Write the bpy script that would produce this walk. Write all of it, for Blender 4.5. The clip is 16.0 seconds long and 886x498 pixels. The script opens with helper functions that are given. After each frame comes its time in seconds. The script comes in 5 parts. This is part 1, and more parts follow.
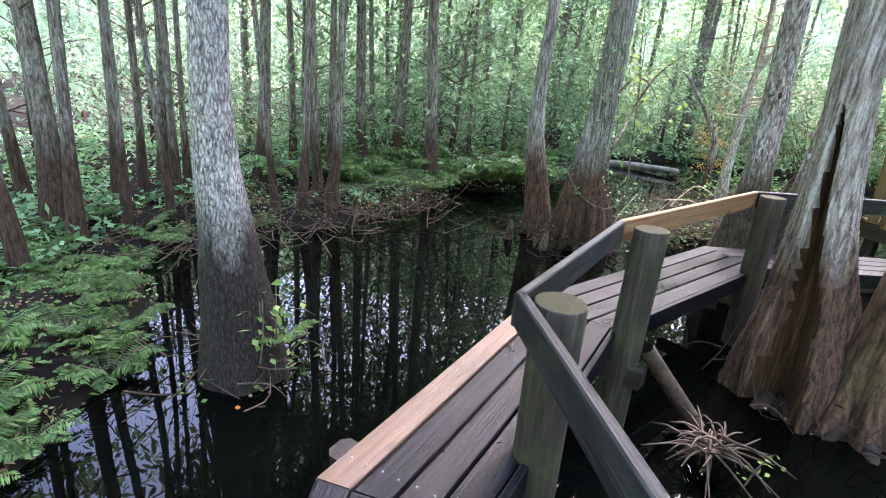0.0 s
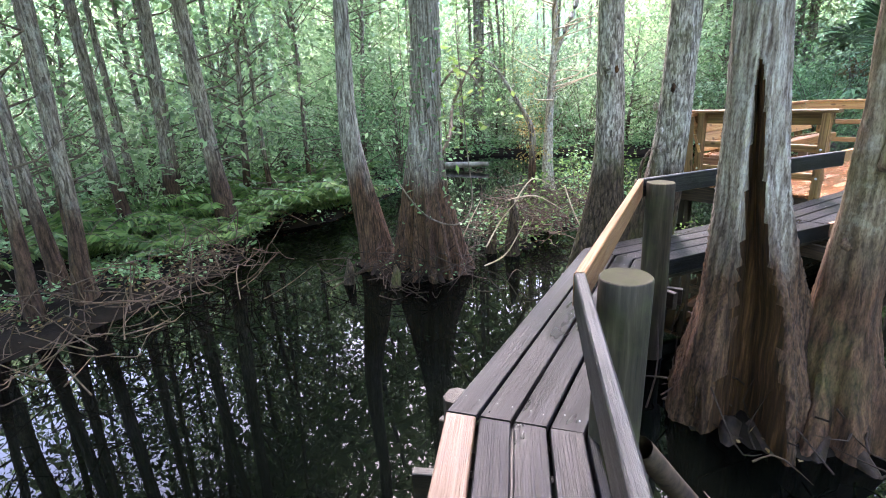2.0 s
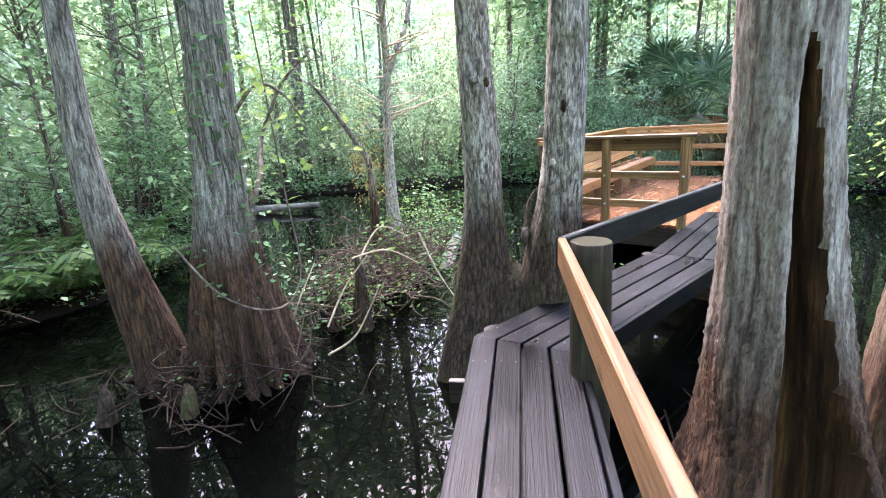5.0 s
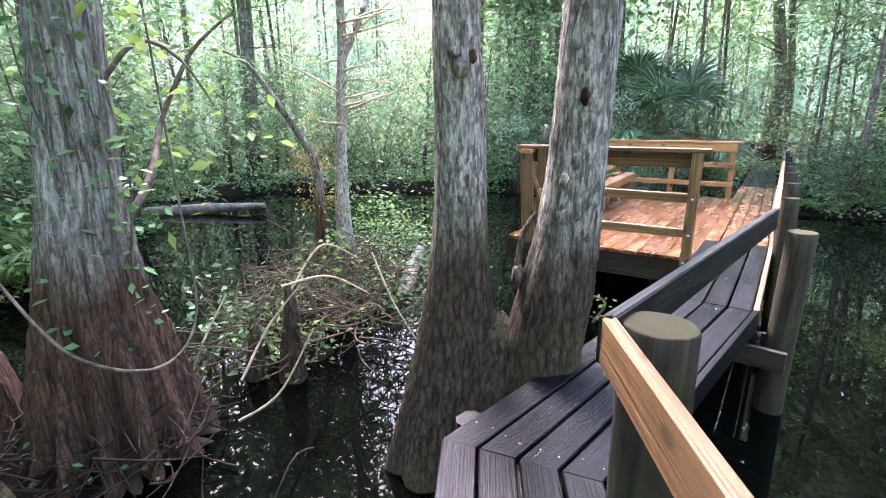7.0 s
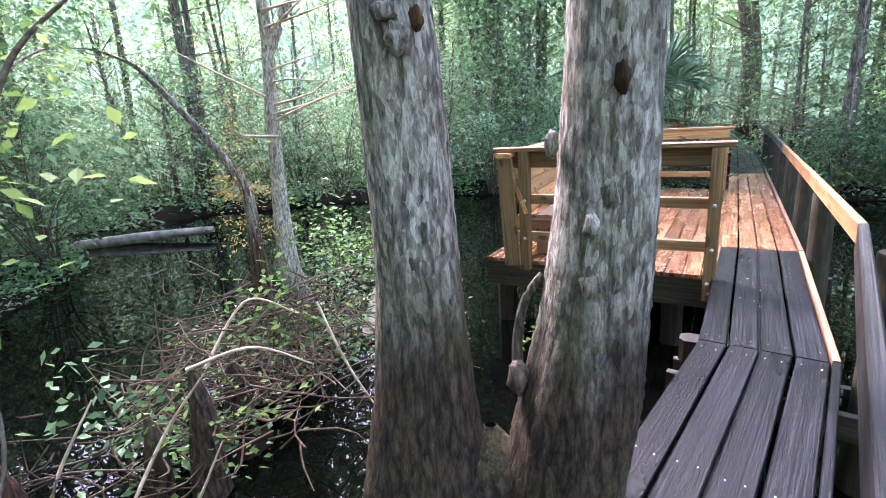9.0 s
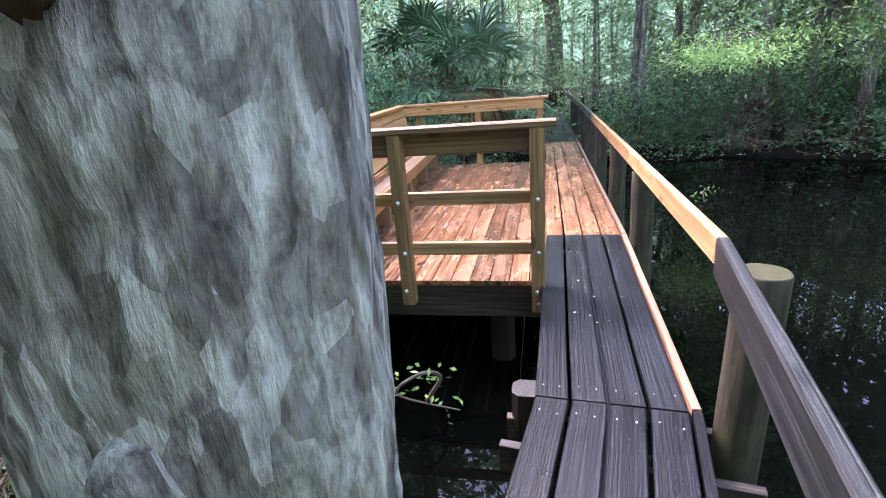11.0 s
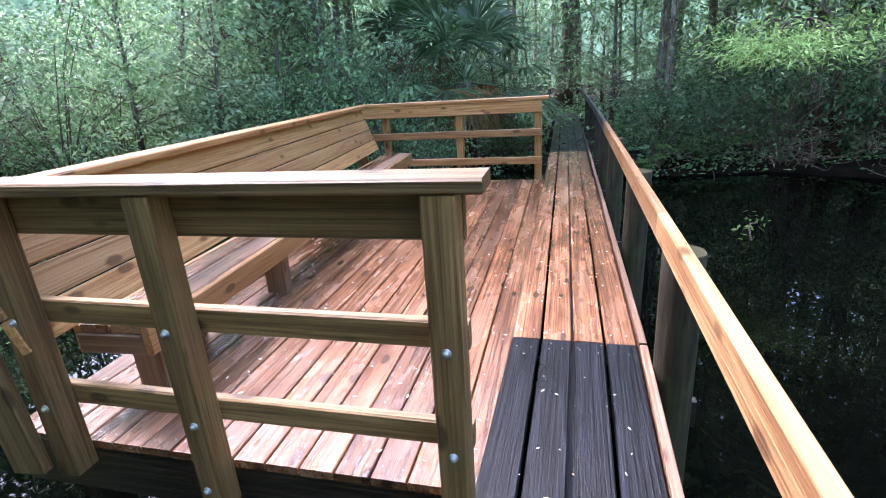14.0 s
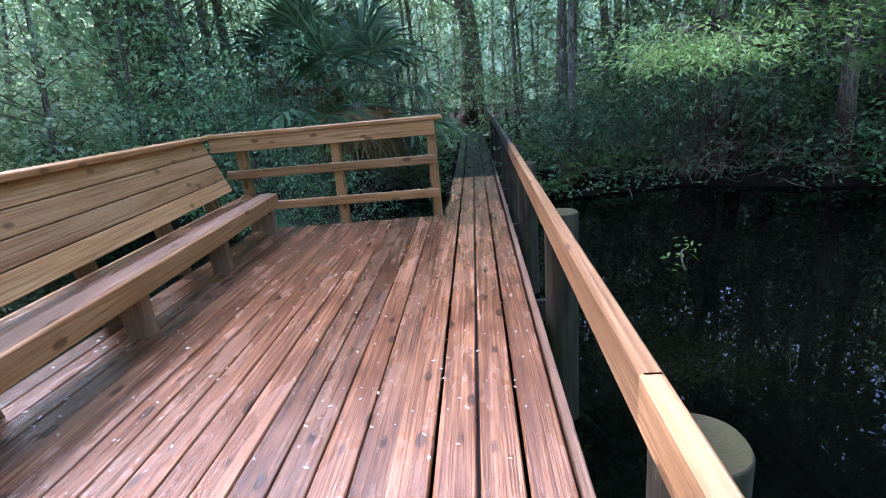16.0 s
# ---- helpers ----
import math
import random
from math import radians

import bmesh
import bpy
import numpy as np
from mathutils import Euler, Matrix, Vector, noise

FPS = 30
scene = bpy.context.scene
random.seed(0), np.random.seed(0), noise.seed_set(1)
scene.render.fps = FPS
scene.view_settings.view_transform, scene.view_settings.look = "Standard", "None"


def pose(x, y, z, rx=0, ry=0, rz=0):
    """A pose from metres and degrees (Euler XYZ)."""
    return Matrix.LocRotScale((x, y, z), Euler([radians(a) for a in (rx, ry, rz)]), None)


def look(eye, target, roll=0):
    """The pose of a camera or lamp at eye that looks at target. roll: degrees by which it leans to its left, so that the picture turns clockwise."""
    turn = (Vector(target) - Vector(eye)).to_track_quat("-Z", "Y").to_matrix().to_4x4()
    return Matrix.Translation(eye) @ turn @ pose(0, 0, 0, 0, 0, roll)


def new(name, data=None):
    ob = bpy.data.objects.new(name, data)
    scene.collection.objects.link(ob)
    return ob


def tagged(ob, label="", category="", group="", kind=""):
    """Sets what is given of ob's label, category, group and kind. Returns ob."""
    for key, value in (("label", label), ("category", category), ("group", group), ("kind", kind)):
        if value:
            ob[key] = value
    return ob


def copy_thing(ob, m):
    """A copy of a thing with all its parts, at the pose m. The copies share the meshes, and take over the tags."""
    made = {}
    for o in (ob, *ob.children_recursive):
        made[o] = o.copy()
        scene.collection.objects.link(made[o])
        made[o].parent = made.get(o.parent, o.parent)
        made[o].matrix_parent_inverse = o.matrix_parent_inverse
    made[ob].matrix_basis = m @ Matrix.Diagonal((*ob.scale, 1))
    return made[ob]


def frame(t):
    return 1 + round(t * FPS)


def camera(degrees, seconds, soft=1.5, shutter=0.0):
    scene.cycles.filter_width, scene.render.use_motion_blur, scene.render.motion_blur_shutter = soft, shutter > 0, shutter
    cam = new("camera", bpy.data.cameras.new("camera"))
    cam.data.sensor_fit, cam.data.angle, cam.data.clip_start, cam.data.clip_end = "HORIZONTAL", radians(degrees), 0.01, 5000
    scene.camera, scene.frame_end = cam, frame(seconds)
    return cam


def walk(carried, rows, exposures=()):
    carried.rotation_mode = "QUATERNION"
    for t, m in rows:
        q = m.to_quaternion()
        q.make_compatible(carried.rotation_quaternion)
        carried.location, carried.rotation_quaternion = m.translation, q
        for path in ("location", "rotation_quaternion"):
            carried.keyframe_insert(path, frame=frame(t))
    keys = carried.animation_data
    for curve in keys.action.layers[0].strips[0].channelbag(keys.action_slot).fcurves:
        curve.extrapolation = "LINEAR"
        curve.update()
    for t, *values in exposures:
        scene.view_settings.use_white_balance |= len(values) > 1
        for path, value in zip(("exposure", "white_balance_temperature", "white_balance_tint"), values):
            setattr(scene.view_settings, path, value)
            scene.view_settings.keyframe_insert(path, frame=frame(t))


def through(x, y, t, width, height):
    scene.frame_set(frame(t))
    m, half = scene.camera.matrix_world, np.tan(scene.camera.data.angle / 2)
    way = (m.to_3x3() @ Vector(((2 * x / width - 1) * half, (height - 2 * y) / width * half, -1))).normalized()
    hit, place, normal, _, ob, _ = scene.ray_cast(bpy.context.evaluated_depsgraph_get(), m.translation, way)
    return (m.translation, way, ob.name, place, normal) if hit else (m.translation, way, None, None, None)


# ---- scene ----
cam = camera(84.0, 16.0, soft=1.0)
PATH = [
    (0, (1.289, 0.408, 1.429), (1.094, 2.294, 0.79), 4.3),
    (0.5, (1.236, 0.755, 1.442), (1.105, 2.635, 0.772), 1.6),
    (1, (1.091, 1.084, 1.409), (1.121, 2.98, 0.773), -0.2),
    (1.5, (1.053, 1.508, 1.421), (1.289, 3.403, 0.824), -2.7),
    (2, (1.108, 1.884, 1.356), (1.627, 3.726, 0.774), -2.7),
    (2.5, (1.149, 2.187, 1.251), (2.01, 3.91, 0.712), -0.9),
    (3, (1.265, 2.49, 1.306), (2.262, 4.141, 0.776), -2.4),
    (3.5, (1.328, 2.707, 1.305), (2.376, 4.321, 0.763), -1.9),
    (4, (1.479, 2.945, 1.304), (2.534, 4.559, 0.773), -2.9),
    (6.5, (2.138, 4.074, 1.238), (3.371, 5.587, 0.803), -1.2),
    (7, (2.366, 4.295, 1.226), (3.615, 5.782, 0.746), 0.1),
    (7.5, (2.537, 4.498, 1.248), (3.757, 5.994, 0.726), 1.0),
    (8, (2.716, 4.727, 1.257), (3.895, 6.259, 0.743), -0.1),
    (8.5, (2.871, 4.885, 1.251), (4.077, 6.404, 0.763), -2.3),
    (9, (3.116, 5.024, 1.271), (4.433, 6.448, 0.784), -3.4),
    (9.5, (3.393, 5.159, 1.227), (4.832, 6.451, 0.719), -5.0),
    (10, (3.635, 5.281, 1.285), (5.194, 6.39, 0.7), -5.5),
    (12.5, (5.136, 5.531, 1.243), (6.823, 6.391, 0.599), -4.1),
    (13, (5.4, 5.638, 1.225), (7.033, 6.58, 0.556), -3.2),
    (13.5, (5.661, 5.672, 1.245), (7.271, 6.641, 0.559), -2.8),
    (14, (6.053, 5.684, 1.263), (7.676, 6.654, 0.609), -3.6),
    (14.5, (6.358, 5.763, 1.243), (8.016, 6.662, 0.579), -4.1),
    (15, (6.694, 5.834, 1.223), (8.399, 6.657, 0.579), -5.2),
    (15.5, (7.003, 5.877, 1.215), (8.747, 6.631, 0.591), -5.5),
    (16, (7.317, 5.928, 1.171), (9.096, 6.622, 0.578), -5.4),
]
walk(cam, [(t, look(eye, target, roll)) for t, eye, target, roll in PATH], [(0, 4.8, 6500, 34), (4, 4.8, 6450, 35), (9, 4.65, 6150, 39), (12.5, 4.35, 5950, 33), (14, 4.05, 5800, 31), (16, 3.62, 5500, 31)])

# ---- world, sun, exposure ----
world = bpy.data.worlds.new("sky")
scene.world = world
world.use_nodes = True
wn = world.node_tree.nodes
sky = wn.new("ShaderNodeTexSky")
sky.sky_type, sky.sun_disc = "NISHITA", False
sky.sun_elevation, sky.sun_rotation = radians(52), radians(20)
sky.air_density, sky.dust_density = 1.0, 1.5
world.node_tree.links.new(sky.outputs[0], wn["Background"].inputs[0])
wn["Background"].inputs[1].default_value = 0.15
sun = new("sun", bpy.data.lights.new("sun", "SUN"))
sun.data.energy, sun.data.angle, sun.data.color = 1.5, radians(18), (1.0, 0.97, 0.92)
sun.matrix_world = look((0, 0, 30), (Vector((0, 0, 30)) - Vector((math.sin(radians(20)) * math.cos(radians(52)), math.cos(radians(20)) * math.cos(radians(52)), math.sin(radians(52))))))

WATER = -0.70
rng = np.random.default_rng(7)


# ---- materials ----
def material(name, rough=0.6, spec=0.4):
    m = bpy.data.materials.new(name)
    m.use_nodes = True
    b = m.node_tree.nodes["Principled BSDF"]
    b.inputs["Roughness"].default_value = rough
    b.inputs["Specular IOR Level"].default_value = spec
    return m, m.node_tree.nodes, m.node_tree.links, b


def ramp(nodes, stops):
    r = nodes.new("ShaderNodeValToRGB")
    e = r.color_ramp.elements
    while len(e) < len(stops):
        e.new(0.5)
    for el, (p, c) in zip(e, stops):
        el.position, el.color = p, (*c, 1)
    return r


def noise_tex(nodes, links, vec, scale, detail=4, rough=0.55, distortion=0.0):
    n = nodes.new("ShaderNodeTexNoise")
    n.inputs["Scale"].default_value, n.inputs["Detail"].default_value = scale, detail
    n.inputs["Roughness"].default_value, n.inputs["Distortion"].default_value = rough, distortion
    links.new(vec, n.inputs["Vector"])
    return n


def mapping(nodes, links, vec, scale, offset=None):
    m = nodes.new("ShaderNodeMapping")
    m.inputs["Scale"].default_value = scale
    links.new(vec, m.inputs["Vector"])
    if offset is not None:
        links.new(offset, m.inputs["Location"])
    return m.outputs[0]


def mixc(nodes, links, fac, a, b, mode="MIX"):
    m = nodes.new("ShaderNodeMix")
    m.data_type, m.blend_type = "RGBA", mode
    for sock, v in ((m.inputs[0], fac), (m.inputs[6], a), (m.inputs[7], b)):
        if isinstance(v, bpy.types.NodeSocket):
            links.new(v, sock)
        elif isinstance(v, (int, float)):
            sock.default_value = v
        else:
            sock.default_value = (*v, 1)
    return m.outputs[2]


def bump(nodes, links, height, b, strength=0.4, dist=0.01):
    n = nodes.new("ShaderNodeBump")
    n.inputs["Strength"].default_value, n.inputs["Distance"].default_value = strength, dist
    links.new(height, n.inputs["Height"])
    links.new(n.outputs[0], b.inputs["Normal"])
    return n


def wood(name, dark, mid, light, stain, stain_amount=0.5, rough=(0.35, 0.6), spec=0.4, vary=0.35):
    """Sawn timber; grain runs along the local x axis."""
    m, nodes, links, b = material(name, 0.5, spec)
    tc, info = nodes.new("ShaderNodeTexCoord"), nodes.new("ShaderNodeObjectInfo")
    off = nodes.new("ShaderNodeVectorMath")
    off.operation = "SCALE"
    off.inputs[0].default_value = (13.7, 5.3, 9.1)
    links.new(info.outputs["Random"], off.inputs["Scale"])
    base = mapping(nodes, links, tc.outputs["Object"], (1, 1, 1), off.outputs[0])
    fine = noise_tex(nodes, links, mapping(nodes, links, base, (2.2, 120, 120)), 1.0, 6, 0.7)
    ring = noise_tex(nodes, links, mapping(nodes, links, base, (0.35, 16, 16)), 1.0, 3, 0.5, 0.6)
    wave = nodes.new("ShaderNodeMath")
    wave.operation = "PINGPONG"
    wave.inputs[1].default_value = 0.08
    links.new(ring.outputs[0], wave.inputs[0])
    scaled = nodes.new("ShaderNodeMath")
    scaled.operation = "MULTIPLY"
    scaled.inputs[1].default_value = 3.2
    links.new(wave.outputs[0], scaled.inputs[0])
    grain = nodes.new("ShaderNodeMath")
    grain.operation = "ADD"
    links.new(fine.outputs[0], grain.inputs[0])
    links.new(scaled.outputs[0], grain.inputs[1])
    r = ramp(nodes, [(0.40, dark), (0.60, mid), (0.82, light)])
    links.new(grain.outputs[0], r.inputs[0])
    blot = noise_tex(nodes, links, mapping(nodes, links, base, (1.6, 5, 5)), 1.0, 4, 0.6)
    br = ramp(nodes, [(0.46, (0, 0, 0)), (0.68, (1, 1, 1))])
    links.new(blot.outputs[0], br.inputs[0])
    amt = nodes.new("ShaderNodeMath")
    amt.operation = "MULTIPLY"
    amt.inputs[1].default_value = stain_amount
    links.new(br.outputs[0], amt.inputs[0])
    col = mixc(nodes, links, amt.outputs[0], r.outputs[0], stain)
    # knots
    vor = nodes.new("ShaderNodeTexVoronoi")
    vor.inputs["Scale"].default_value = 1.0
    links.new(mapping(nodes, links, base, (3.6, 8, 8)), vor.inputs["Vector"])
    kr = ramp(nodes, [(0.13, (1, 1, 1)), (0.20, (0, 0, 0))])
    links.new(vor.outputs["Distance"], kr.inputs[0])
    kmul = nodes.new("ShaderNodeMath")
    kmul.operation = "MULTIPLY"
    kmul.inputs[1].default_value = 0.8
    links.new(kr.outputs[0], kmul.inputs[0])
    col = mixc(nodes, links, kmul.outputs[0], col, tuple(c * 0.45 for c in dark))
    hsv = nodes.new("ShaderNodeHueSaturation")
    val = nodes.new("ShaderNodeMapRange")
    val.inputs[3].default_value, val.inputs[4].default_value = 1 - vary, 1 + vary
    links.new(info.outputs["Random"], val.inputs[0])
    links.new(val.outputs[0], hsv.inputs["Value"])
    links.new(col, hsv.inputs["Color"])
    links.new(hsv.outputs[0], b.inputs["Base Color"])
    rr = nodes.new("ShaderNodeMapRange")
    rr.inputs[1].default_value, rr.inputs[2].default_value = 0.3, 0.7
    rr.inputs[3].default_value, rr.inputs[4].default_value = rough[1], rough[0]
    links.new(blot.outputs[0], rr.inputs[0])
    links.new(rr.outputs[0], b.inputs["Roughness"])
    bump(nodes, links, grain.outputs[0], b, 0.7, 0.005)
    return m


WOOD_NEW = wood("new_pine", (0.21, 0.088, 0.028), (0.39, 0.19, 0.070), (0.49, 0.28, 0.122), (0.30, 0.13, 0.044), 0.6, (0.3, 0.55))
WOOD_TAN = wood("tan_pine_rail", (0.14, 0.064, 0.025), (0.27, 0.14, 0.06), (0.36, 0.21, 0.10), (0.18, 0.10, 0.045), 0.6, (0.35, 0.6), 0.3)
WOOD_RED = wood("wet_red_decking", (0.075, 0.027, 0.012), (0.17, 0.068, 0.028), (0.33, 0.16, 0.078), (0.085, 0.028, 0.011), 0.75, (0.12, 0.36), 0.55, 0.3)
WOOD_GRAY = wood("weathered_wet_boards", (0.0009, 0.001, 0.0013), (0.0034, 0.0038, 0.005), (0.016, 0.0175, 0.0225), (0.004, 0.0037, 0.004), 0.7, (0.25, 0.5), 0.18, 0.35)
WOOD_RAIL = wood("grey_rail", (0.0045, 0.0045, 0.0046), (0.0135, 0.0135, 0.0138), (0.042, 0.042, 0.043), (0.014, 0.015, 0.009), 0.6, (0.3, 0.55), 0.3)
WOOD_BROWN = wood("brown_board", (0.13, 0.06, 0.03), (0.20, 0.11, 0.065), (0.28, 0.175, 0.11), (0.10, 0.065, 0.042), 0.6, (0.3, 0.55))
WOOD_OLIVE = wood("treated_post_wood", (0.075, 0.038, 0.014), (0.175, 0.098, 0.037), (0.28, 0.17, 0.075), (0.11, 0.07, 0.03), 0.6, (0.4, 0.65))
WOOD_DARK = wood("dark_under_deck_beam", (0.006, 0.0045, 0.003), (0.02, 0.014, 0.009), (0.055, 0.038, 0.025), (0.008, 0.006, 0.0045), 0.7, (0.3, 0.6))


def post_material():
    m, nodes, links, b = material("round_post_wood", 0.75, 0.3)
    tc = nodes.new("ShaderNodeTexCoord")
    o = tc.outputs["Object"]
    g = noise_tex(nodes, links, mapping(nodes, links, o, (40, 40, 3)), 1, 5, 0.6)
    r = ramp(nodes, [(0.3, (0.009, 0.0075, 0.005)), (0.55, (0.036, 0.028, 0.018)), (0.8, (0.09, 0.072, 0.048))])
    links.new(g.outputs[0], r.inputs[0])
    al = noise_tex(nodes, links, o, 4.0, 5, 0.65)
    ar = ramp(nodes, [(0.48, (0, 0, 0)), (0.66, (0.6, 0.6, 0.6))])
    links.new(al.outputs[0], ar.inputs[0])
    c = mixc(nodes, links, ar.outputs[0], r.outputs[0], (0.05, 0.055, 0.02))
    links.new(c, b.inputs["Base Color"])
    bump(nodes, links, g.outputs[0], b, 0.6, 0.006)
    return m


POST = post_material()


def post_top_material():
    m, nodes, links, b = material("mossy_end_grain", 0.9, 0.2)
    tc = nodes.new("ShaderNodeTexCoord")
    w = nodes.new("ShaderNodeTexWave")
    w.wave_type, w.rings_direction = "RINGS", "Z"
    w.inputs["Scale"].default_value, w.inputs["Distortion"].default_value = 38, 5.0
    links.new(tc.outputs["Object"], w.inputs["Vector"])
    n = noise_tex(nodes, links, tc.outputs["Object"], 9, 5, 0.7)
    r = ramp(nodes, [(0.35, (0.031, 0.027, 0.016)), (0.5, (0.040, 0.038, 0.017)), (0.68, (0.022, 0.028, 0.007))])
    links.new(n.outputs[0], r.inputs[0])
    c = mixc(nodes, links, 0.16, r.outputs[0], w.outputs[0], "MULTIPLY")
    links.new(c, b.inputs["Base Color"])
    bump(nodes, links, n.outputs[0], b, 0.5, 0.006)
    return m


POST_TOP = post_top_material()


def bark(name, dark, mid, light, base_dark, base_light, line, plates=(16, 3.2), plate_depth=0.18, lichen=(0.42, 0.44, 0.36), lichen_amount=0.5, moss=0.0, depth=0.02, flakes=0.5):
    """Fissured bark with a flood stain below the height given as line."""
    m, nodes, links, b = material(name, 0.85, 0.25)
    tc, geo = nodes.new("ShaderNodeTexCoord"), nodes.new("ShaderNodeNewGeometry")
    info = nodes.new("ShaderNodeObjectInfo")
    off = nodes.new("ShaderNodeVectorMath")
    off.operation = "SCALE"
    off.inputs[0].default_value = (31, 17, 23)
    links.new(info.outputs["Random"], off.inputs["Scale"])
    o = mapping(nodes, links, geo.outputs["Position"], (1, 1, 1), off.outputs[0])
    warp = noise_tex(nodes, links, o, 3.5, 3, 0.6)
    wv = mixc(nodes, links, 0.035, o, warp.outputs["Color"], "ADD")
    ridged = noise_tex(nodes, links, mapping(nodes, links, wv, (plates[0] * 1.7, plates[0] * 1.7, plates[1])), 1.0, 6, 0.62)
    vor = nodes.new("ShaderNodeTexVoronoi")
    vor.feature = "DISTANCE_TO_EDGE"
    vor.inputs["Scale"].default_value = 1.0
    links.new(mapping(nodes, links, wv, (plates[0], plates[0], plates[1])), vor.inputs["Vector"])
    vr = nodes.new("ShaderNodeMapRange")
    vr.inputs[1].default_value, vr.inputs[2].default_value = 0.0, 0.28
    links.new(vor.outputs[0], vr.inputs[0])
    h = nodes.new("ShaderNodeMath")
    h.operation = "MULTIPLY_ADD"
    h.inputs[1].default_value = plate_depth
    links.new(vr.outputs[0], h.inputs[0])
    links.new(ridged.outputs[0], h.inputs[2])
    top_ = 0.62 + plate_depth
    r = ramp(nodes, [(0.34 + plate_depth * 0.3, dark), (0.50 + plate_depth * 0.6, mid), (top_, light)])
    links.new(h.outputs[0], r.inputs[0])
    li = noise_tex(nodes, links, o, 5.5, 6, 0.7)
    lr = ramp(nodes, [(0.53, (0, 0, 0)), (0.63, (1, 1, 1))])
    links.new(li.outputs[0], lr.inputs[0])
    la = nodes.new("ShaderNodeMath")
    la.operation = "MULTIPLY"
    la.inputs[1].default_value = lichen_amount
    links.new(lr.outputs[0], la.inputs[0])
    c = mixc(nodes, links, la.outputs[0], r.outputs[0], lichen)
    # single plates that have flaked pale or dark
    cell = nodes.new("ShaderNodeTexVoronoi")
    cell.inputs["Scale"].default_value = 1.0
    links.new(mapping(nodes, links, wv, (plates[0] * 2.4, plates[0] * 2.4, plates[1] * 2.5)), cell.inputs["Vector"])
    sp = nodes.new("ShaderNodeSeparateColor")
    links.new(cell.outputs["Color"], sp.inputs[0])
    pr = ramp(nodes, [(0.66, (0, 0, 0)), (0.80, (flakes, flakes, flakes))])
    links.new(sp.outputs[0], pr.inputs[0])
    c = mixc(nodes, links, pr.outputs[0], c, light)
    dr = ramp(nodes, [(0.70, (0, 0, 0)), (0.84, (flakes, flakes, flakes))])
    links.new(sp.outputs[1], dr.inputs[0])
    c = mixc(nodes, links, dr.outputs[0], c, dark)
    # flood stain with an uneven edge
    rb = ramp(nodes, [(0.36 + plate_depth * 0.3, base_dark), (top_, base_light)])
    links.new(h.outputs[0], rb.inputs[0])
    sep = nodes.new("ShaderNodeSeparateXYZ")
    links.new(geo.outputs["Position"], sep.inputs[0])
    edge = noise_tex(nodes, links, mapping(nodes, links, o, (6, 6, 1.2)), 1, 4, 0.6)
    add = nodes.new("ShaderNodeMath")
    add.operation = "MULTIPLY_ADD"
    add.inputs[1].default_value = -0.9
    links.new(edge.outputs[0], add.inputs[0])
    links.new(sep.outputs["Z"], add.inputs[2])
    st = nodes.new("ShaderNodeMapRange")
    st.inputs[1].default_value, st.inputs[2].default_value = line - 0.75, line - 0.25
    st.inputs[3].default_value, st.inputs[4].default_value = 1, 0
    links.new(add.outputs[0], st.inputs[0])
    c = mixc(nodes, links, st.outputs[0], c, rb.outputs[0])
    if moss:
        mo = noise_tex(nodes, links, o, 2.2, 5, 0.65)
        mr = ramp(nodes, [(0.5, (0, 0, 0)), (0.68, (moss, moss, moss))])
        links.new(mo.outputs[0], mr.inputs[0])
        c = mixc(nodes, links, mr.outputs[0], c, (0.10, 0.115, 0.03))
    # fine cracks and dust at a smaller scale
    fine = noise_tex(nodes, links, mapping(nodes, links, wv, (110, 110, 34)), 1.0, 5, 0.7)
    fr = ramp(nodes, [(0.36, (0.6, 0.58, 0.56)), (0.52, (1.08, 1.08, 1.07)), (0.68, (1.3, 1.3, 1.28))])
    links.new(fine.outputs[0], fr.inputs[0])
    c = mixc(nodes, links, 1.0, c, fr.outputs[0], "MULTIPLY")
    both = nodes.new("ShaderNodeMath")
    both.operation = "MULTIPLY_ADD"
    both.inputs[1].default_value = 0.35
    links.new(fine.outputs[0], both.inputs[0])
    links.new(h.outputs[0], both.inputs[2])
    links.new(c, b.inputs["Base Color"])
    bump(nodes, links, both.outputs[0], b, 0.9, depth)
    return m


BARK_PALE = bark("pale_plated_bark", (0.075, 0.062, 0.052), (0.29, 0.27, 0.245), (0.54, 0.515, 0.48), (0.010, 0.007, 0.0055), (0.05, 0.036, 0.028), 0.5, (38, 15), 0.26, (0.55, 0.55, 0.5), 0.5)
BARK_GRAY = bark("grey_cypress_bark", (0.06, 0.05, 0.042), (0.24, 0.215, 0.19), (0.46, 0.43, 0.39), (0.02, 0.011, 0.007), (0.145, 0.077, 0.045), 0.6, (30, 3.6), 0.2, (0.40, 0.40, 0.36), 0.4, 0, 0.03, 0.35)
BARK_TWIN = bark("flaking_grey_bark", (0.06, 0.05, 0.042), (0.24, 0.21, 0.18), (0.52, 0.48, 0.43), (0.018, 0.012, 0.008), (0.11, 0.074, 0.05), 0.8, (27, 8), 0.2, (0.44, 0.42, 0.36), 0.6, 0.5, 0.025, 0.55)
BARK_HOLLOW = bark("weathered_hollow_bark", (0.09, 0.065, 0.05), (0.27, 0.225, 0.19), (0.46, 0.42, 0.37), (0.022, 0.011, 0.007), (0.14, 0.074, 0.044), 0.6, (24, 2.6), 0.2, (0.45, 0.44, 0.40), 0.35, 0, 0.03, 0.3)
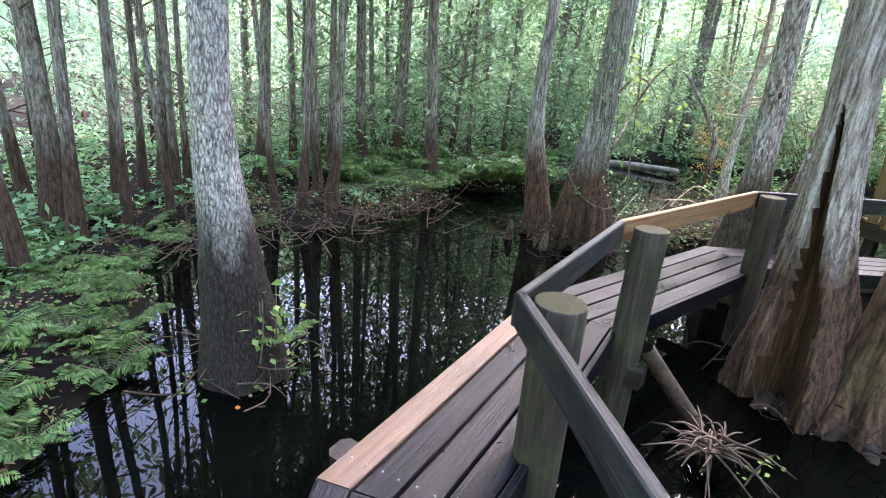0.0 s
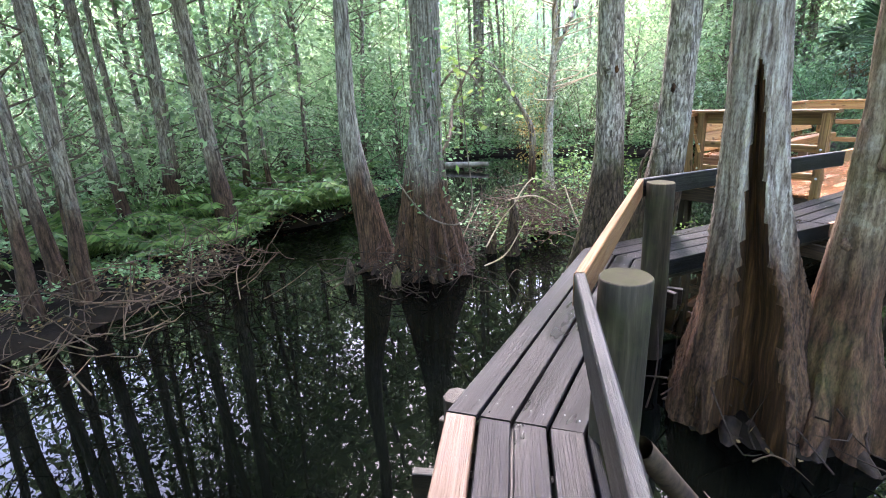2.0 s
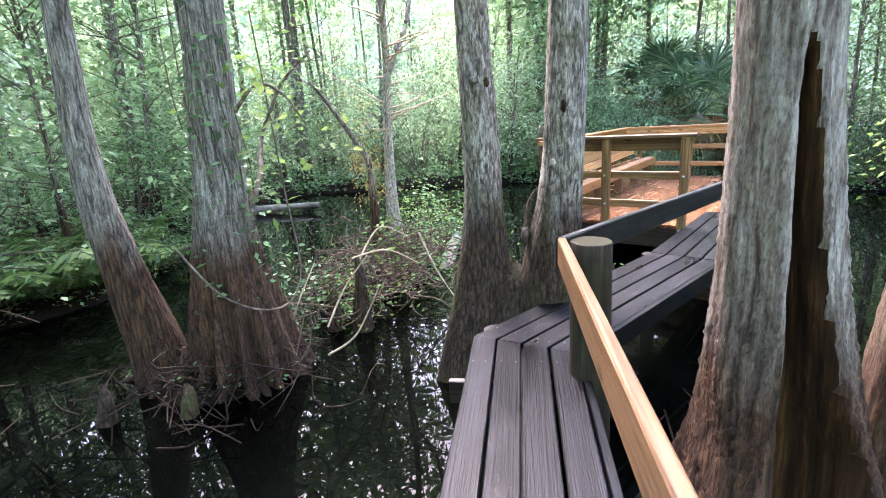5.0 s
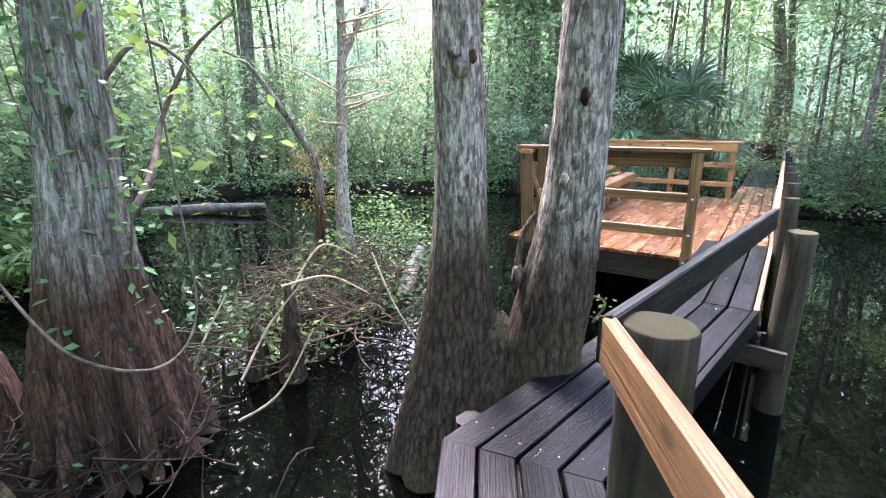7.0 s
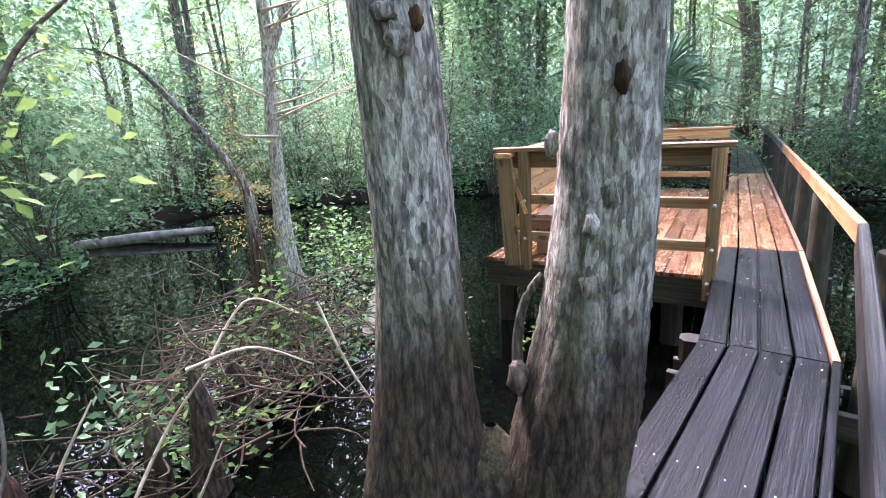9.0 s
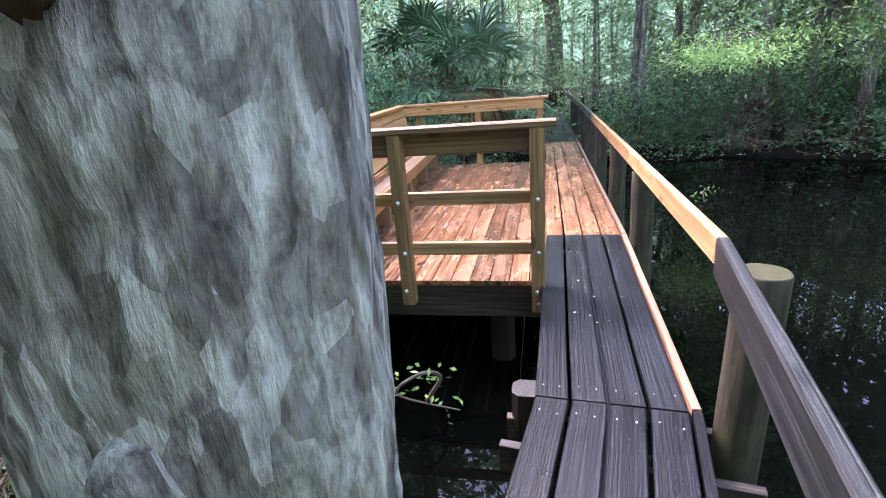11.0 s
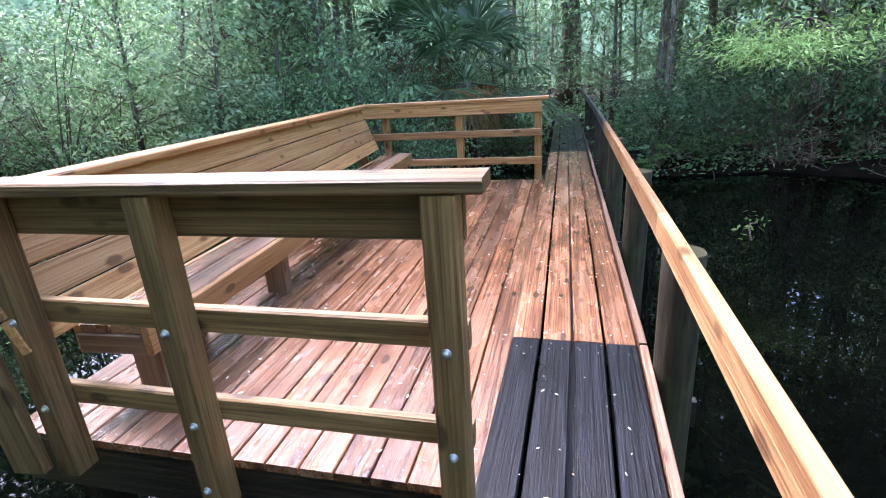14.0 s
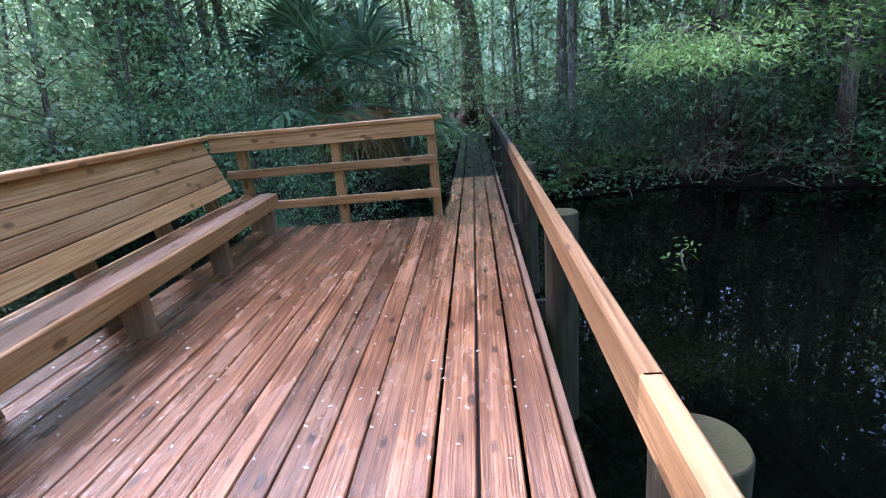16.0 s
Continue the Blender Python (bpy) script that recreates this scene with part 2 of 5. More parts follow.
BARK_BROWN = bark("smooth_brown_bark", (0.06, 0.042, 0.028), (0.15, 0.11, 0.075), (0.26, 0.205, 0.145), (0.018, 0.009, 0.006), (0.125, 0.062, 0.036), 0.55, (18, 3), 0.12, (0.42, 0.40, 0.34), 0.3, 0.3, 0.015, 0.12)
BARK_FAR = bark("far_trunk_bark", (0.05, 0.039, 0.03), (0.165, 0.135, 0.108), (0.32, 0.28, 0.235), (0.022, 0.013, 0.009), (0.105, 0.06, 0.04), 0.55, (24, 4), 0.18, (0.36, 0.37, 0.32), 0.5)
BARK_WHITE = bark("whitish_bark", (0.13, 0.105, 0.08), (0.36, 0.32, 0.265), (0.56, 0.53, 0.46), (0.09, 0.065, 0.048), (0.26, 0.21, 0.16), -0.1, (34, 14), 0.18, (0.6, 0.58, 0.5), 0.4)


def cavity_material():
    m, nodes, links, b = material("rotten_heartwood_shade", 0.9, 0.15)
    geo = nodes.new("ShaderNodeNewGeometry")
    n = noise_tex(nodes, links, mapping(nodes, links, geo.outputs["Position"], (30, 30, 2.2)), 1, 6, 0.6)
    # brown heartwood, with the darkness of the hollow put into the colour
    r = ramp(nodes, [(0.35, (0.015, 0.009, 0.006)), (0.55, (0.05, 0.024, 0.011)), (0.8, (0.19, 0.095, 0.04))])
    links.new(n.outputs[0], r.inputs[0])
    links.new(r.outputs[0], b.inputs["Base Color"])
    bump(nodes, links, n.outputs[0], b, 0.9, 0.02)
    return m


CAVITY = cavity_material()


def leaf_material(name, dark, mid, light, through=0.45, rough=0.45):
    m = bpy.data.materials.new(name)
    m.use_nodes = True
    nodes, links = m.node_tree.nodes, m.node_tree.links
    b = nodes["Principled BSDF"]
    b.inputs["Roughness"].default_value, b.inputs["Specular IOR Level"].default_value = rough, 0.3
    geo = nodes.new("ShaderNodeNewGeometry")
    info = nodes.new("ShaderNodeObjectInfo")
    r = ramp(nodes, [(0.0, dark), (0.55, mid), (1.0, light)])
    links.new(geo.outputs["Random Per Island"], r.inputs[0])
    hsv = nodes.new("ShaderNodeHueSaturation")
    val = nodes.new("ShaderNodeMapRange")
    val.inputs[3].default_value, val.inputs[4].default_value = 0.75, 1.25
    links.new(info.outputs["Random"], val.inputs[0])
    links.new(val.outputs[0], hsv.inputs["Value"])
    links.new(r.outputs[0], hsv.inputs["Color"])
    links.new(hsv.outputs[0], b.inputs["Base Color"])
    t = nodes.new("ShaderNodeBsdfTranslucent")
    links.new(hsv.outputs[0], t.inputs["Color"])
    mx = nodes.new("ShaderNodeMixShader")
    mx.inputs[0].default_value = through
    links.new(b.outputs[0], mx.inputs[1])
    links.new(t.outputs[0], mx.inputs[2])
    links.new(mx.outputs[0], nodes["Material Output"].inputs["Surface"])
    return m


LEAF_CANOPY = leaf_material("canopy_leaves", (0.09, 0.17, 0.07), (0.24, 0.37, 0.18), (0.43, 0.57, 0.31), 0.55)
LEAF_SHRUB = leaf_material("shrub_leaves", (0.05, 0.125, 0.05), (0.15, 0.285, 0.125), (0.28, 0.45, 0.22), 0.5, 0.35)
# darker copy of the shrub leaves, with the shore's shade in its colour
LEAF_SHADE = leaf_material("glossy_leaves_shade_tone", (0.03, 0.075, 0.03), (0.085, 0.17, 0.075), (0.19, 0.31, 0.15), 0.4, 0.35)
LEAF_PALE = leaf_material("pale_sprays", (0.16, 0.26, 0.15), (0.32, 0.44, 0.28), (0.50, 0.60, 0.40), 0.55)
# lit copy for one spray: sunlight is in these lighter colours
LEAF_SPRAY = leaf_material("pinnate_leaves_sunlight_tone", (0.20, 0.36, 0.10), (0.34, 0.52, 0.17), (0.48, 0.64, 0.27), 0.5, 0.6)
LEAF_BRIGHT = leaf_material("bright_fresh_leaves", (0.10, 0.20, 0.05), (0.19, 0.31, 0.08), (0.30, 0.42, 0.13), 0.5, 0.7)
LEAF_FERN = leaf_material("fern_fronds", (0.045, 0.105, 0.03), (0.105, 0.20, 0.055), (0.20, 0.30, 0.09), 0.45)
LEAF_PALM = leaf_material("palm_fans", (0.035, 0.075, 0.035), (0.08, 0.15, 0.07), (0.17, 0.27, 0.13), 0.35, 0.3)
FUNGUS = leaf_material("orange_fungus", (0.55, 0.12, 0.02), (0.65, 0.18, 0.03), (0.7, 0.25, 0.05), 0.2)
PETAL = leaf_material("pale_petals", (0.35, 0.25, 0.14), (0.6, 0.55, 0.45), (0.75, 0.72, 0.66), 0.2)
LEAF_DEAD = leaf_material("dead_leaves", (0.16, 0.085, 0.035), (0.28, 0.17, 0.07), (0.42, 0.29, 0.13), 0.3)
LEAF_OCHRE = leaf_material("ochre_leaves", (0.32, 0.20, 0.05), (0.45, 0.32, 0.09), (0.55, 0.45, 0.16), 0.4)


def plain(name, c1, c2, scale, rough=0.8, spec=0.3, depth=0.01, metal=0.0):
    m, nodes, links, b = material(name, rough, spec)
    geo = nodes.new("ShaderNodeNewGeometry")
    n = noise_tex(nodes, links, geo.outputs["Position"], scale, 6, 0.65)
    r = ramp(nodes, [(0.35, c1), (0.68, c2)])
    links.new(n.outputs[0], r.inputs[0])
    links.new(r.outputs[0], b.inputs["Base Color"])
    b.inputs["Metallic"].default_value = metal
    bump(nodes, links, n.outputs[0], b, 0.7, depth)
    return m


TWIG = plain("twig_bark", (0.05, 0.038, 0.028), (0.20, 0.16, 0.12), 14, 0.85)
LOG_DARK = plain("wet_dark_log", (0.02, 0.013, 0.009), (0.10, 0.066, 0.044), 9, 0.75)
TWIG_BROWN = plain("brown_wet_twig", (0.03, 0.018, 0.011), (0.14, 0.088, 0.052), 14, 0.7)
TWIG_PALE = plain("bare_pale_twig", (0.30, 0.23, 0.15), (0.52, 0.42, 0.29), 18, 0.7)
ROOT = plain("wet_roots", (0.014, 0.009, 0.006), (0.045, 0.027, 0.018), 12, 0.8, 0.2, 0.02)
STEEL = plain("galvanised_steel", (0.32, 0.33, 0.34), (0.48, 0.49, 0.5), 60, 0.45, 0.5, 0.001, 0.7)
LOG = plain("grey_driftwood", (0.12, 0.10, 0.08), (0.32, 0.29, 0.24), 6, 0.85)
MUD = plain("swamp_mud", (0.004, 0.003, 0.0022), (0.017, 0.0125, 0.0085), 2.5, 0.95, 0.1, 0.04)


def water_material():
    m, nodes, links, b = material("black_water", 0.01, 0.2)
    geo = nodes.new("ShaderNodeNewGeometry")
    n = noise_tex(nodes, links, geo.outputs["Position"], 0.7, 3, 0.6)
    r = ramp(nodes, [(0.35, (0.0006, 0.0008, 0.0006)), (0.7, (0.0016, 0.0022, 0.0015))])
    links.new(n.outputs[0], r.inputs[0])
    links.new(r.outputs[0], b.inputs["Base Color"])
    b.inputs["IOR"].default_value = 1.33
    w = noise_tex(nodes, links, geo.outputs["Position"], 3.2, 2, 0.5)
    bump(nodes, links, w.outputs[0], b, 0.03, 0.02)
    return m


WATER_MAT = water_material()


# ---- mesh helpers ----
def mesh(name, verts, quads, mats, mat_index=None, smooth=True):
    """A mesh from arrays of corners and four-sided faces."""
    verts, quads = np.asarray(verts, np.float32), np.asarray(quads, np.int32)
    me = bpy.data.meshes.new(name)
    me.vertices.add(len(verts))
    me.vertices.foreach_set("co", verts.ravel())
    me.loops.add(quads.size)
    me.loops.foreach_set("vertex_index", quads.ravel())
    me.polygons.add(len(quads))
    me.polygons.foreach_set("loop_start", np.arange(0, quads.size, 4, dtype=np.int32))
    me.polygons.foreach_set("use_smooth", np.full(len(quads), smooth))
    for m in mats if isinstance(mats, (list, tuple)) else [mats]:
        me.materials.append(m)
    if mat_index is not None:
        me.polygons.foreach_set("material_index", np.asarray(mat_index, np.int32))
    me.update(calc_edges=True)
    return me


def put(name, me, parent=None, m=None, label=""):
    ob = new(name, me)
    if parent is not None:
        ob.parent = parent
    if m is not None:
        ob.matrix_basis = m
    if label:
        ob["label"] = label
    return ob


def thing(name, m, label, category, group="", kind=""):
    return tagged(put(name, None, None, m), label, category, group, kind)


def part(name, bm, mat, parent, label=""):
    """Links a bmesh as one mesh object under a thing or a part."""
    me = bpy.data.meshes.new(name)
    bm.to_mesh(me)
    bm.free()
    me.materials.append(mat)
    return put(name, me, parent, None, label)


def join(pieces):
    """Joins (verts, quads) pairs."""
    vs, qs, n = [], [], 0
    for v, q in pieces:
        vs.append(np.asarray(v, float))
        qs.append(np.asarray(q, int) + n)
        n += len(v)
    return np.concatenate(vs), np.concatenate(qs)


def beam_mesh(name, length, w, h, mat, ch=0.006, x0=(0, 0), x1=(0, 0), sag=0.0, divisions=1):
    """A sawn board along x from 0 to length, w across (y) and h high, top at z = 0, with eased edges.
    x0, x1: how far the ends are shifted at the right (-y) and left (+y) sides, for mitred ends."""
    a, c = w / 2, ch
    sec = [(-a + c, 0), (a - c, 0), (a, -c), (a, -h + c), (a - c, -h), (-a + c, -h), (-a, -h + c), (-a, -c)]
    verts = []
    for i in range(divisions + 1):
        f = i / divisions
        for y, z in sec:
            k = (y + a) / w
            start, stop = x0[0] * (1 - k) + x0[1] * k, length + x1[0] * (1 - k) + x1[1] * k
            verts.append((start + (stop - start) * f, y, z - sag * 4 * f * (1 - f)))
    quads = []
    for i in range(divisions):
        for j in range(8):
            p, q = i * 8 + j, i * 8 + (j + 1) % 8
            quads.append((p, q, q + 8, p + 8))
    for b, flip in ((0, 1), (8 * divisions, -1)):
        for f in ((0, 1, 2, 7), (7, 2, 3, 6), (6, 3, 4, 5)):
            quads.append(tuple(b + k for k in f)[::flip])
    return mesh(name, verts, quads, mat, smooth=False)


def along(p, q, up=(0, 0, 1)):
    """A pose at p whose x axis points to q."""
    p, q = Vector(p), Vector(q)
    x = (q - p).normalized()
    y = Vector(up).cross(x).normalized()
    z = x.cross(y)
    m = Matrix((x, y, z)).transposed().to_4x4()
    m.translation = p
    return m


def beam(name, p, q, w, h, mat, parent=None, label="", up=(0, 0, 1), ch=0.006):
    """A board from p to q, the middle of its top face."""
    return put(name, beam_mesh(name, (Vector(q) - Vector(p)).length, w, h, mat, ch), parent, along(p, q, up), label)


def tube(points, radii, seg=6, steps=None):
    """A tapered limb through points: (verts, quads)."""
    P = np.asarray(points, float)
    if steps:
        t = np.linspace(0, len(P) - 1, steps)
        k = np.clip(t.astype(int), 0, len(P) - 2)
        f = (t - k)[:, None]
        p0, p1, p2, p3 = P[np.clip(k - 1, 0, None)], P[k], P[k + 1], P[np.clip(k + 2, None, len(P) - 1)]
        R = np.interp(t, np.arange(len(P)), np.broadcast_to(radii, len(P)))
        P = 0.5 * (2 * p1 + (p2 - p0) * f + (2 * p0 - 5 * p1 + 4 * p2 - p3) * f**2 + (3 * p1 - p0 - 3 * p2 + p3) * f**3)
    else:
        R = np.broadcast_to(radii, len(P)).astype(float)
    d = np.gradient(P, axis=0)
    d /= np.linalg.norm(d, axis=1, keepdims=True) + 1e-9
    ref = np.where(np.abs(d[:, 2:3]) > 0.9, [[1.0, 0, 0]], [[0, 0, 1.0]])
    s = np.cross(d, ref)
    s /= np.linalg.norm(s, axis=1, keepdims=True) + 1e-9
    u = np.cross(d, s)
    a = np.linspace(0, 2 * np.pi, seg, endpoint=False)
    V = P[:, None] + R[:, None, None] * (np.cos(a)[None, :, None] * s[:, None] + np.sin(a)[None, :, None] * u[:, None])
    n = len(P)
    i, j = np.meshgrid(np.arange(n - 1), np.arange(seg), indexing="ij")
    b, b2 = i * seg + j, i * seg + (j + 1) % seg
    return V.reshape(-1, 3), np.stack([b, b2, b2 + seg, b + seg], -1).reshape(-1, 4)


def leaves(base, way, length, width, r):
    """Rhombic leaves: from base along way, turned about it at random."""
    n = len(base)
    way = way / (np.linalg.norm(way, axis=1, keepdims=True) + 1e-9)
    side = np.cross(way, r.normal(size=(n, 3)) * [0.5, 0.5, 1.0] + [0, 0, 0.6])
    side /= np.linalg.norm(side, axis=1, keepdims=True) + 1e-9
    L, W = np.broadcast_to(length, n)[:, None], np.broadcast_to(width, n)[:, None]
    V = np.stack([base, base + way * L * 0.45 + side * W / 2, base + way * L - [0, 0, 0.12] * L, base + way * L * 0.45 - side * W / 2], 1)
    return V.reshape(-1, 3), np.arange(4 * n).reshape(-1, 4)


def spray(centres, per, spread, flat, length, width, r, droop=0.3):
    """Leaves clustered round centres in flattened sprays."""
    c = np.repeat(centres, per, axis=0)
    off = r.normal(size=c.shape) * [spread, spread, spread * flat]
    way = off * [1, 1, 0.4] + r.normal(size=c.shape) * spread * 0.6 - [0, 0, droop * spread]
    return leaves(c + off, way, length * r.uniform(0.6, 1.3, len(c)), width * r.uniform(0.6, 1.3, len(c)), r)


def trunk_arrays(path, radii, seg=24, rings=40, flute=(7, 0.0, 0.5), rough=0.05, seed=0, slit=None, root_z=-0.9):
    """A trunk through path points (x, y, z) with radii; flute: number, depth and height of the buttress folds.
    slit: angle, lower and upper z, half width in radians, depth."""
    r = np.random.default_rng(seed)
    P = np.asarray(path, float)
    key = np.linspace(0, 1, len(P))
    t = np.linspace(0, 1, rings) ** 1.15
    C = np.stack([np.interp(t, key, P[:, k]) for k in range(3)], -1)
    for _ in range(3):
        C[1:-1] = (C[:-2] + 2 * C[1:-1] + C[2:]) / 4
    R = np.interp(t, key, radii)
    for _ in range(3):
        R[1:-1] = (R[:-2] + 2 * R[1:-1] + R[2:]) / 4
    a = np.linspace(0, 2 * np.pi, seg, endpoint=False)
    k, depth, height = flute
    z = C[:, 2:3]
    fade = np.clip(1 - (z - root_z) / max(height, 0.01), 0, 1) ** 1.3
    phase = r.uniform(0, 6.28, 6)
    wob = np.cos(k * a + phase[0] + 0.5 * np.sin(2 * a + phase[1])) * 0.65 + np.cos((k + 3) * a + phase[2]) * 0.35
    m = 1 + depth * fade * wob
    for i in range(5):
        ka, kz = r.integers(2, 9), r.uniform(1, 7)
        m = m + rough / (1 + i * 0.4) * np.sin(ka * a + kz * z + r.uniform(0, 6.28)) * 0.5
    m = m + r.normal(size=m.shape) * rough * 0.22
    mat = np.zeros((rings - 1, seg), int)
    if slit:
        sa, z0, z1, half, sd = slit
        da = np.abs((a - sa + np.pi) % (2 * np.pi) - np.pi)[None]
        open_ = np.clip((z1 - z) / (z1 - z0), 0, 1) ** 0.7
        jag = half * (0.10 + 0.90 * open_) * (1 + 0.10 * np.sin(5 * z + 1) + 0.05 * np.sin(11 * z))
        cut = np.clip((jag - da) / 0.10, 0, 1) * np.clip((z1 - z) / 0.15, 0, 1) * np.clip((z - z0) / 0.05, 0, 1)
        rim = np.clip(1 - np.abs(da - jag - 0.12) / 0.2, 0, 1) * np.clip((z1 - z) / 0.3, 0, 1)
        m = m * (1 + 0.10 * rim) * (1 - sd * cut)
        mat = (cut[:-1] > 0.15).astype(int)
    V = np.concatenate([C[:, None, :2] + (R[:, None] * m)[..., None] * np.stack([np.cos(a), np.sin(a)], -1)[None], np.broadcast_to(C[:, None, 2:], (rings, seg, 1))], -1)
    i, j = np.meshgrid(np.arange(rings - 1), np.arange(seg), indexing="ij")
    b, b2 = i * seg + j, i * seg + (j + 1) % seg
    return V.reshape(-1, 3), np.stack([b, b2, b2 + seg, b + seg], -1).reshape(-1, 4), mat.ravel()


def root_fan(centre, count, r0, r1, thick, seed, drop=0.35, top=0.05):
    """Roots that run out and down from a trunk's foot."""
    r = np.random.default_rng(seed)
    out = []
    for k in range(count):
        a = 2 * np.pi * k / count + r.uniform(-0.3, 0.3)
        d = np.array([math.cos(a), math.sin(a), 0])
        s = np.array([-d[1], d[0], 0]) * r.uniform(-0.35, 0.35)
        c, L = np.array(centre), r.uniform(0.7, 1.2) * r1
        pts = [c + d * r0 * 0.5 + [0, 0, top], c + d * (r0 + 0.3 * L) + s * 0.3 * L + [0, 0, top - drop * 0.45], c + d * (r0 + 0.65 * L) + s * 0.8 * L + [0, 0, top - drop * 0.9], c + d * (r0 + L) + s * L + [0, 0, top - drop * 1.5]]
        out.append(tube(pts, [thick * 1.3, thick, thick * 0.7, thick * 0.3], 7, 9))
    return out


# ---- ground and water ----
SHORE = np.array([(-2.5, -7), (-1.8, 0), (-1.0, 1.9), (-1.35, 3.6), (-2.6, 5.3), (-2.2, 6.3), (-1.2, 7.05), (-0.5, 7.9), (0.2, 9.0), (0.3, 10.6), (1.6, 10.9), (2.7, 12.4), (4.0, 14.5), (4.2, 19), (8, 18.7), (10.5, 17.2), (13, 15), (14.4, 12.2), (15.8, 9.7), (15.7, 7), (16.7, 5), (16.3, 2.4), (16, -3), (11, -9), (3, -10)])
ISLES = np.array([(2.38, 7.8, 0.58), (4.95, 9.25, 0.7), (-0.43, 3.4, 0.40), (3.8, 3.92, 0.42), (4.2, 6.15, 0.25), (4.0, 8.1, 0.3), (6.3, 10.6, 0.5)])


def shore_distance(x, y):
    """Metres from the water's edge: over land positive, over water negative."""
    p = np.stack([x, y], -1)
    best, inside = np.full(x.shape, 1e9), np.zeros(x.shape, bool)
    for a, b in zip(SHORE, np.roll(SHORE, -1, axis=0)):
        d = b - a
        t = np.clip(((p - a) @ d) / (d @ d), 0, 1)
        best = np.minimum(best, np.linalg.norm(p - a - t[..., None] * d, axis=-1))
        cross = (a[1] > y) != (b[1] > y)
        inside ^= cross & (x < (b[0] - a[0]) * (y - a[1]) / (b[1] - a[1] + 1e-12) + a[0])
    s = np.where(inside, -best, best)
    for cx, cy, cr in ISLES:
        s = np.maximum(s, cr - np.hypot(x - cx, y - cy))
    return s


def ground_z(x, y):
    s = shore_distance(x, y)
    w = 0.10 * np.sin(1.7 * x + 0.6 * y) * np.sin(1.3 * y - 0.4 * x) + 0.06 * np.sin(4.1 * x + 1) * np.sin(3.7 * y + 2) + 0.03 * np.sin(9 * x) * np.sin(8.3 * y)
    rise = np.clip(s / 0.5, -1, 1)
    return np.where(rise > 0, WATER + 0.14 * np.clip(rise, 0, 1) ** 0.7 + np.clip(s / 40, 0, 1) * 0.25, WATER + 0.9 * np.clip(s, -1.2, 0)) + w * np.clip(s + 0.4, 0, 1)


gx = np.concatenate([[-400, -150, -70, -45], np.linspace(-30, -7, 24), np.linspace(-6.5, 20, 134), np.linspace(21, 45, 25), [60, 100, 200, 450]])
gy = np.concatenate([[-400, -150, -60, -35], np.linspace(-22, -8, 15), np.linspace(-7.5, 20, 138), np.linspace(21, 45, 25), [60, 100, 200, 450]])
X, Y = np.meshgrid(gx, gy, indexing="ij")
nx, ny = X.shape
i, j = np.meshgrid(np.arange(nx - 1), np.arange(ny - 1), indexing="ij")
b0 = i * ny + j
ground = put("ground", mesh("ground", np.stack([X, Y, ground_z(X, Y)], -1).reshape(-1, 3), np.stack([b0, b0 + ny, b0 + ny + 1, b0 + 1], -1).reshape(-1, 4), MUD))
tagged(ground, "dark wet swamp mud with hummocks and leaf litter", "ground", kind="structure")
water = put("water", mesh("water", [(-500, -500, WATER), (500, -500, WATER), (500, 500, WATER), (-500, 500, WATER)], [(0, 1, 2, 3)], WATER_MAT))
tagged(water, "still black swamp water mirroring the trees", "water", kind="structure")

# ---- boardwalk ----
JOINTS = [(1.42, -5.0), (1.03, 1.76), (1.86, 3.57), (3.63, 5.36), (5.98, 5.66), (8.20, 6.255), (14.2, 8.02), (22.3, 10.45)]
JOINTS = [Vector((x, y, 0)) for x, y in JOINTS]
PITCH, BOARD = 0.152, 0.138
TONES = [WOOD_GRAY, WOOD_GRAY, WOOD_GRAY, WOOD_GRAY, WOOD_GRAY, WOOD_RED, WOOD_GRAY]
WORDS = ["dark weathered grey planks, wet", "grey planks with one brown edge board", "wet dark grey weathered planks", "wet grey planks beside the twin tree", "grey planks leading up to the platform", "wet reddish planks beside the platform", "dark planks running off into the forest"]


def heading(k):
    d = JOINTS[k + 1] - JOINTS[k]
    return math.atan2(d.y, d.x)


def mitre(k):
    """The tangent of half the bend at joint k."""
    if k <= 0 or k >= len(JOINTS) - 1:
        return 0.0
    bend = heading(k) - heading(k - 1)
    return math.tan(bend / 2)


def nail(x, y, z=0.0, r=0.0045):
    a = np.linspace(0, 2 * np.pi, 8, endpoint=False)
    v = np.concatenate([np.stack([x + r * np.cos(a), y + r * np.sin(a), np.full(8, z - 0.004)], -1), np.stack([x + 0.7 * r * np.cos(a), y + 0.7 * r * np.sin(a), np.full(8, z + 0.0015)], -1)])
    q = [(i, (i + 1) % 8, 8 + (i + 1) % 8, 8 + i) for i in range(8)] + [(8, 9, 10, 11), (8, 11, 12, 15), (12, 13, 14, 15)]
    return v, np.array(q)


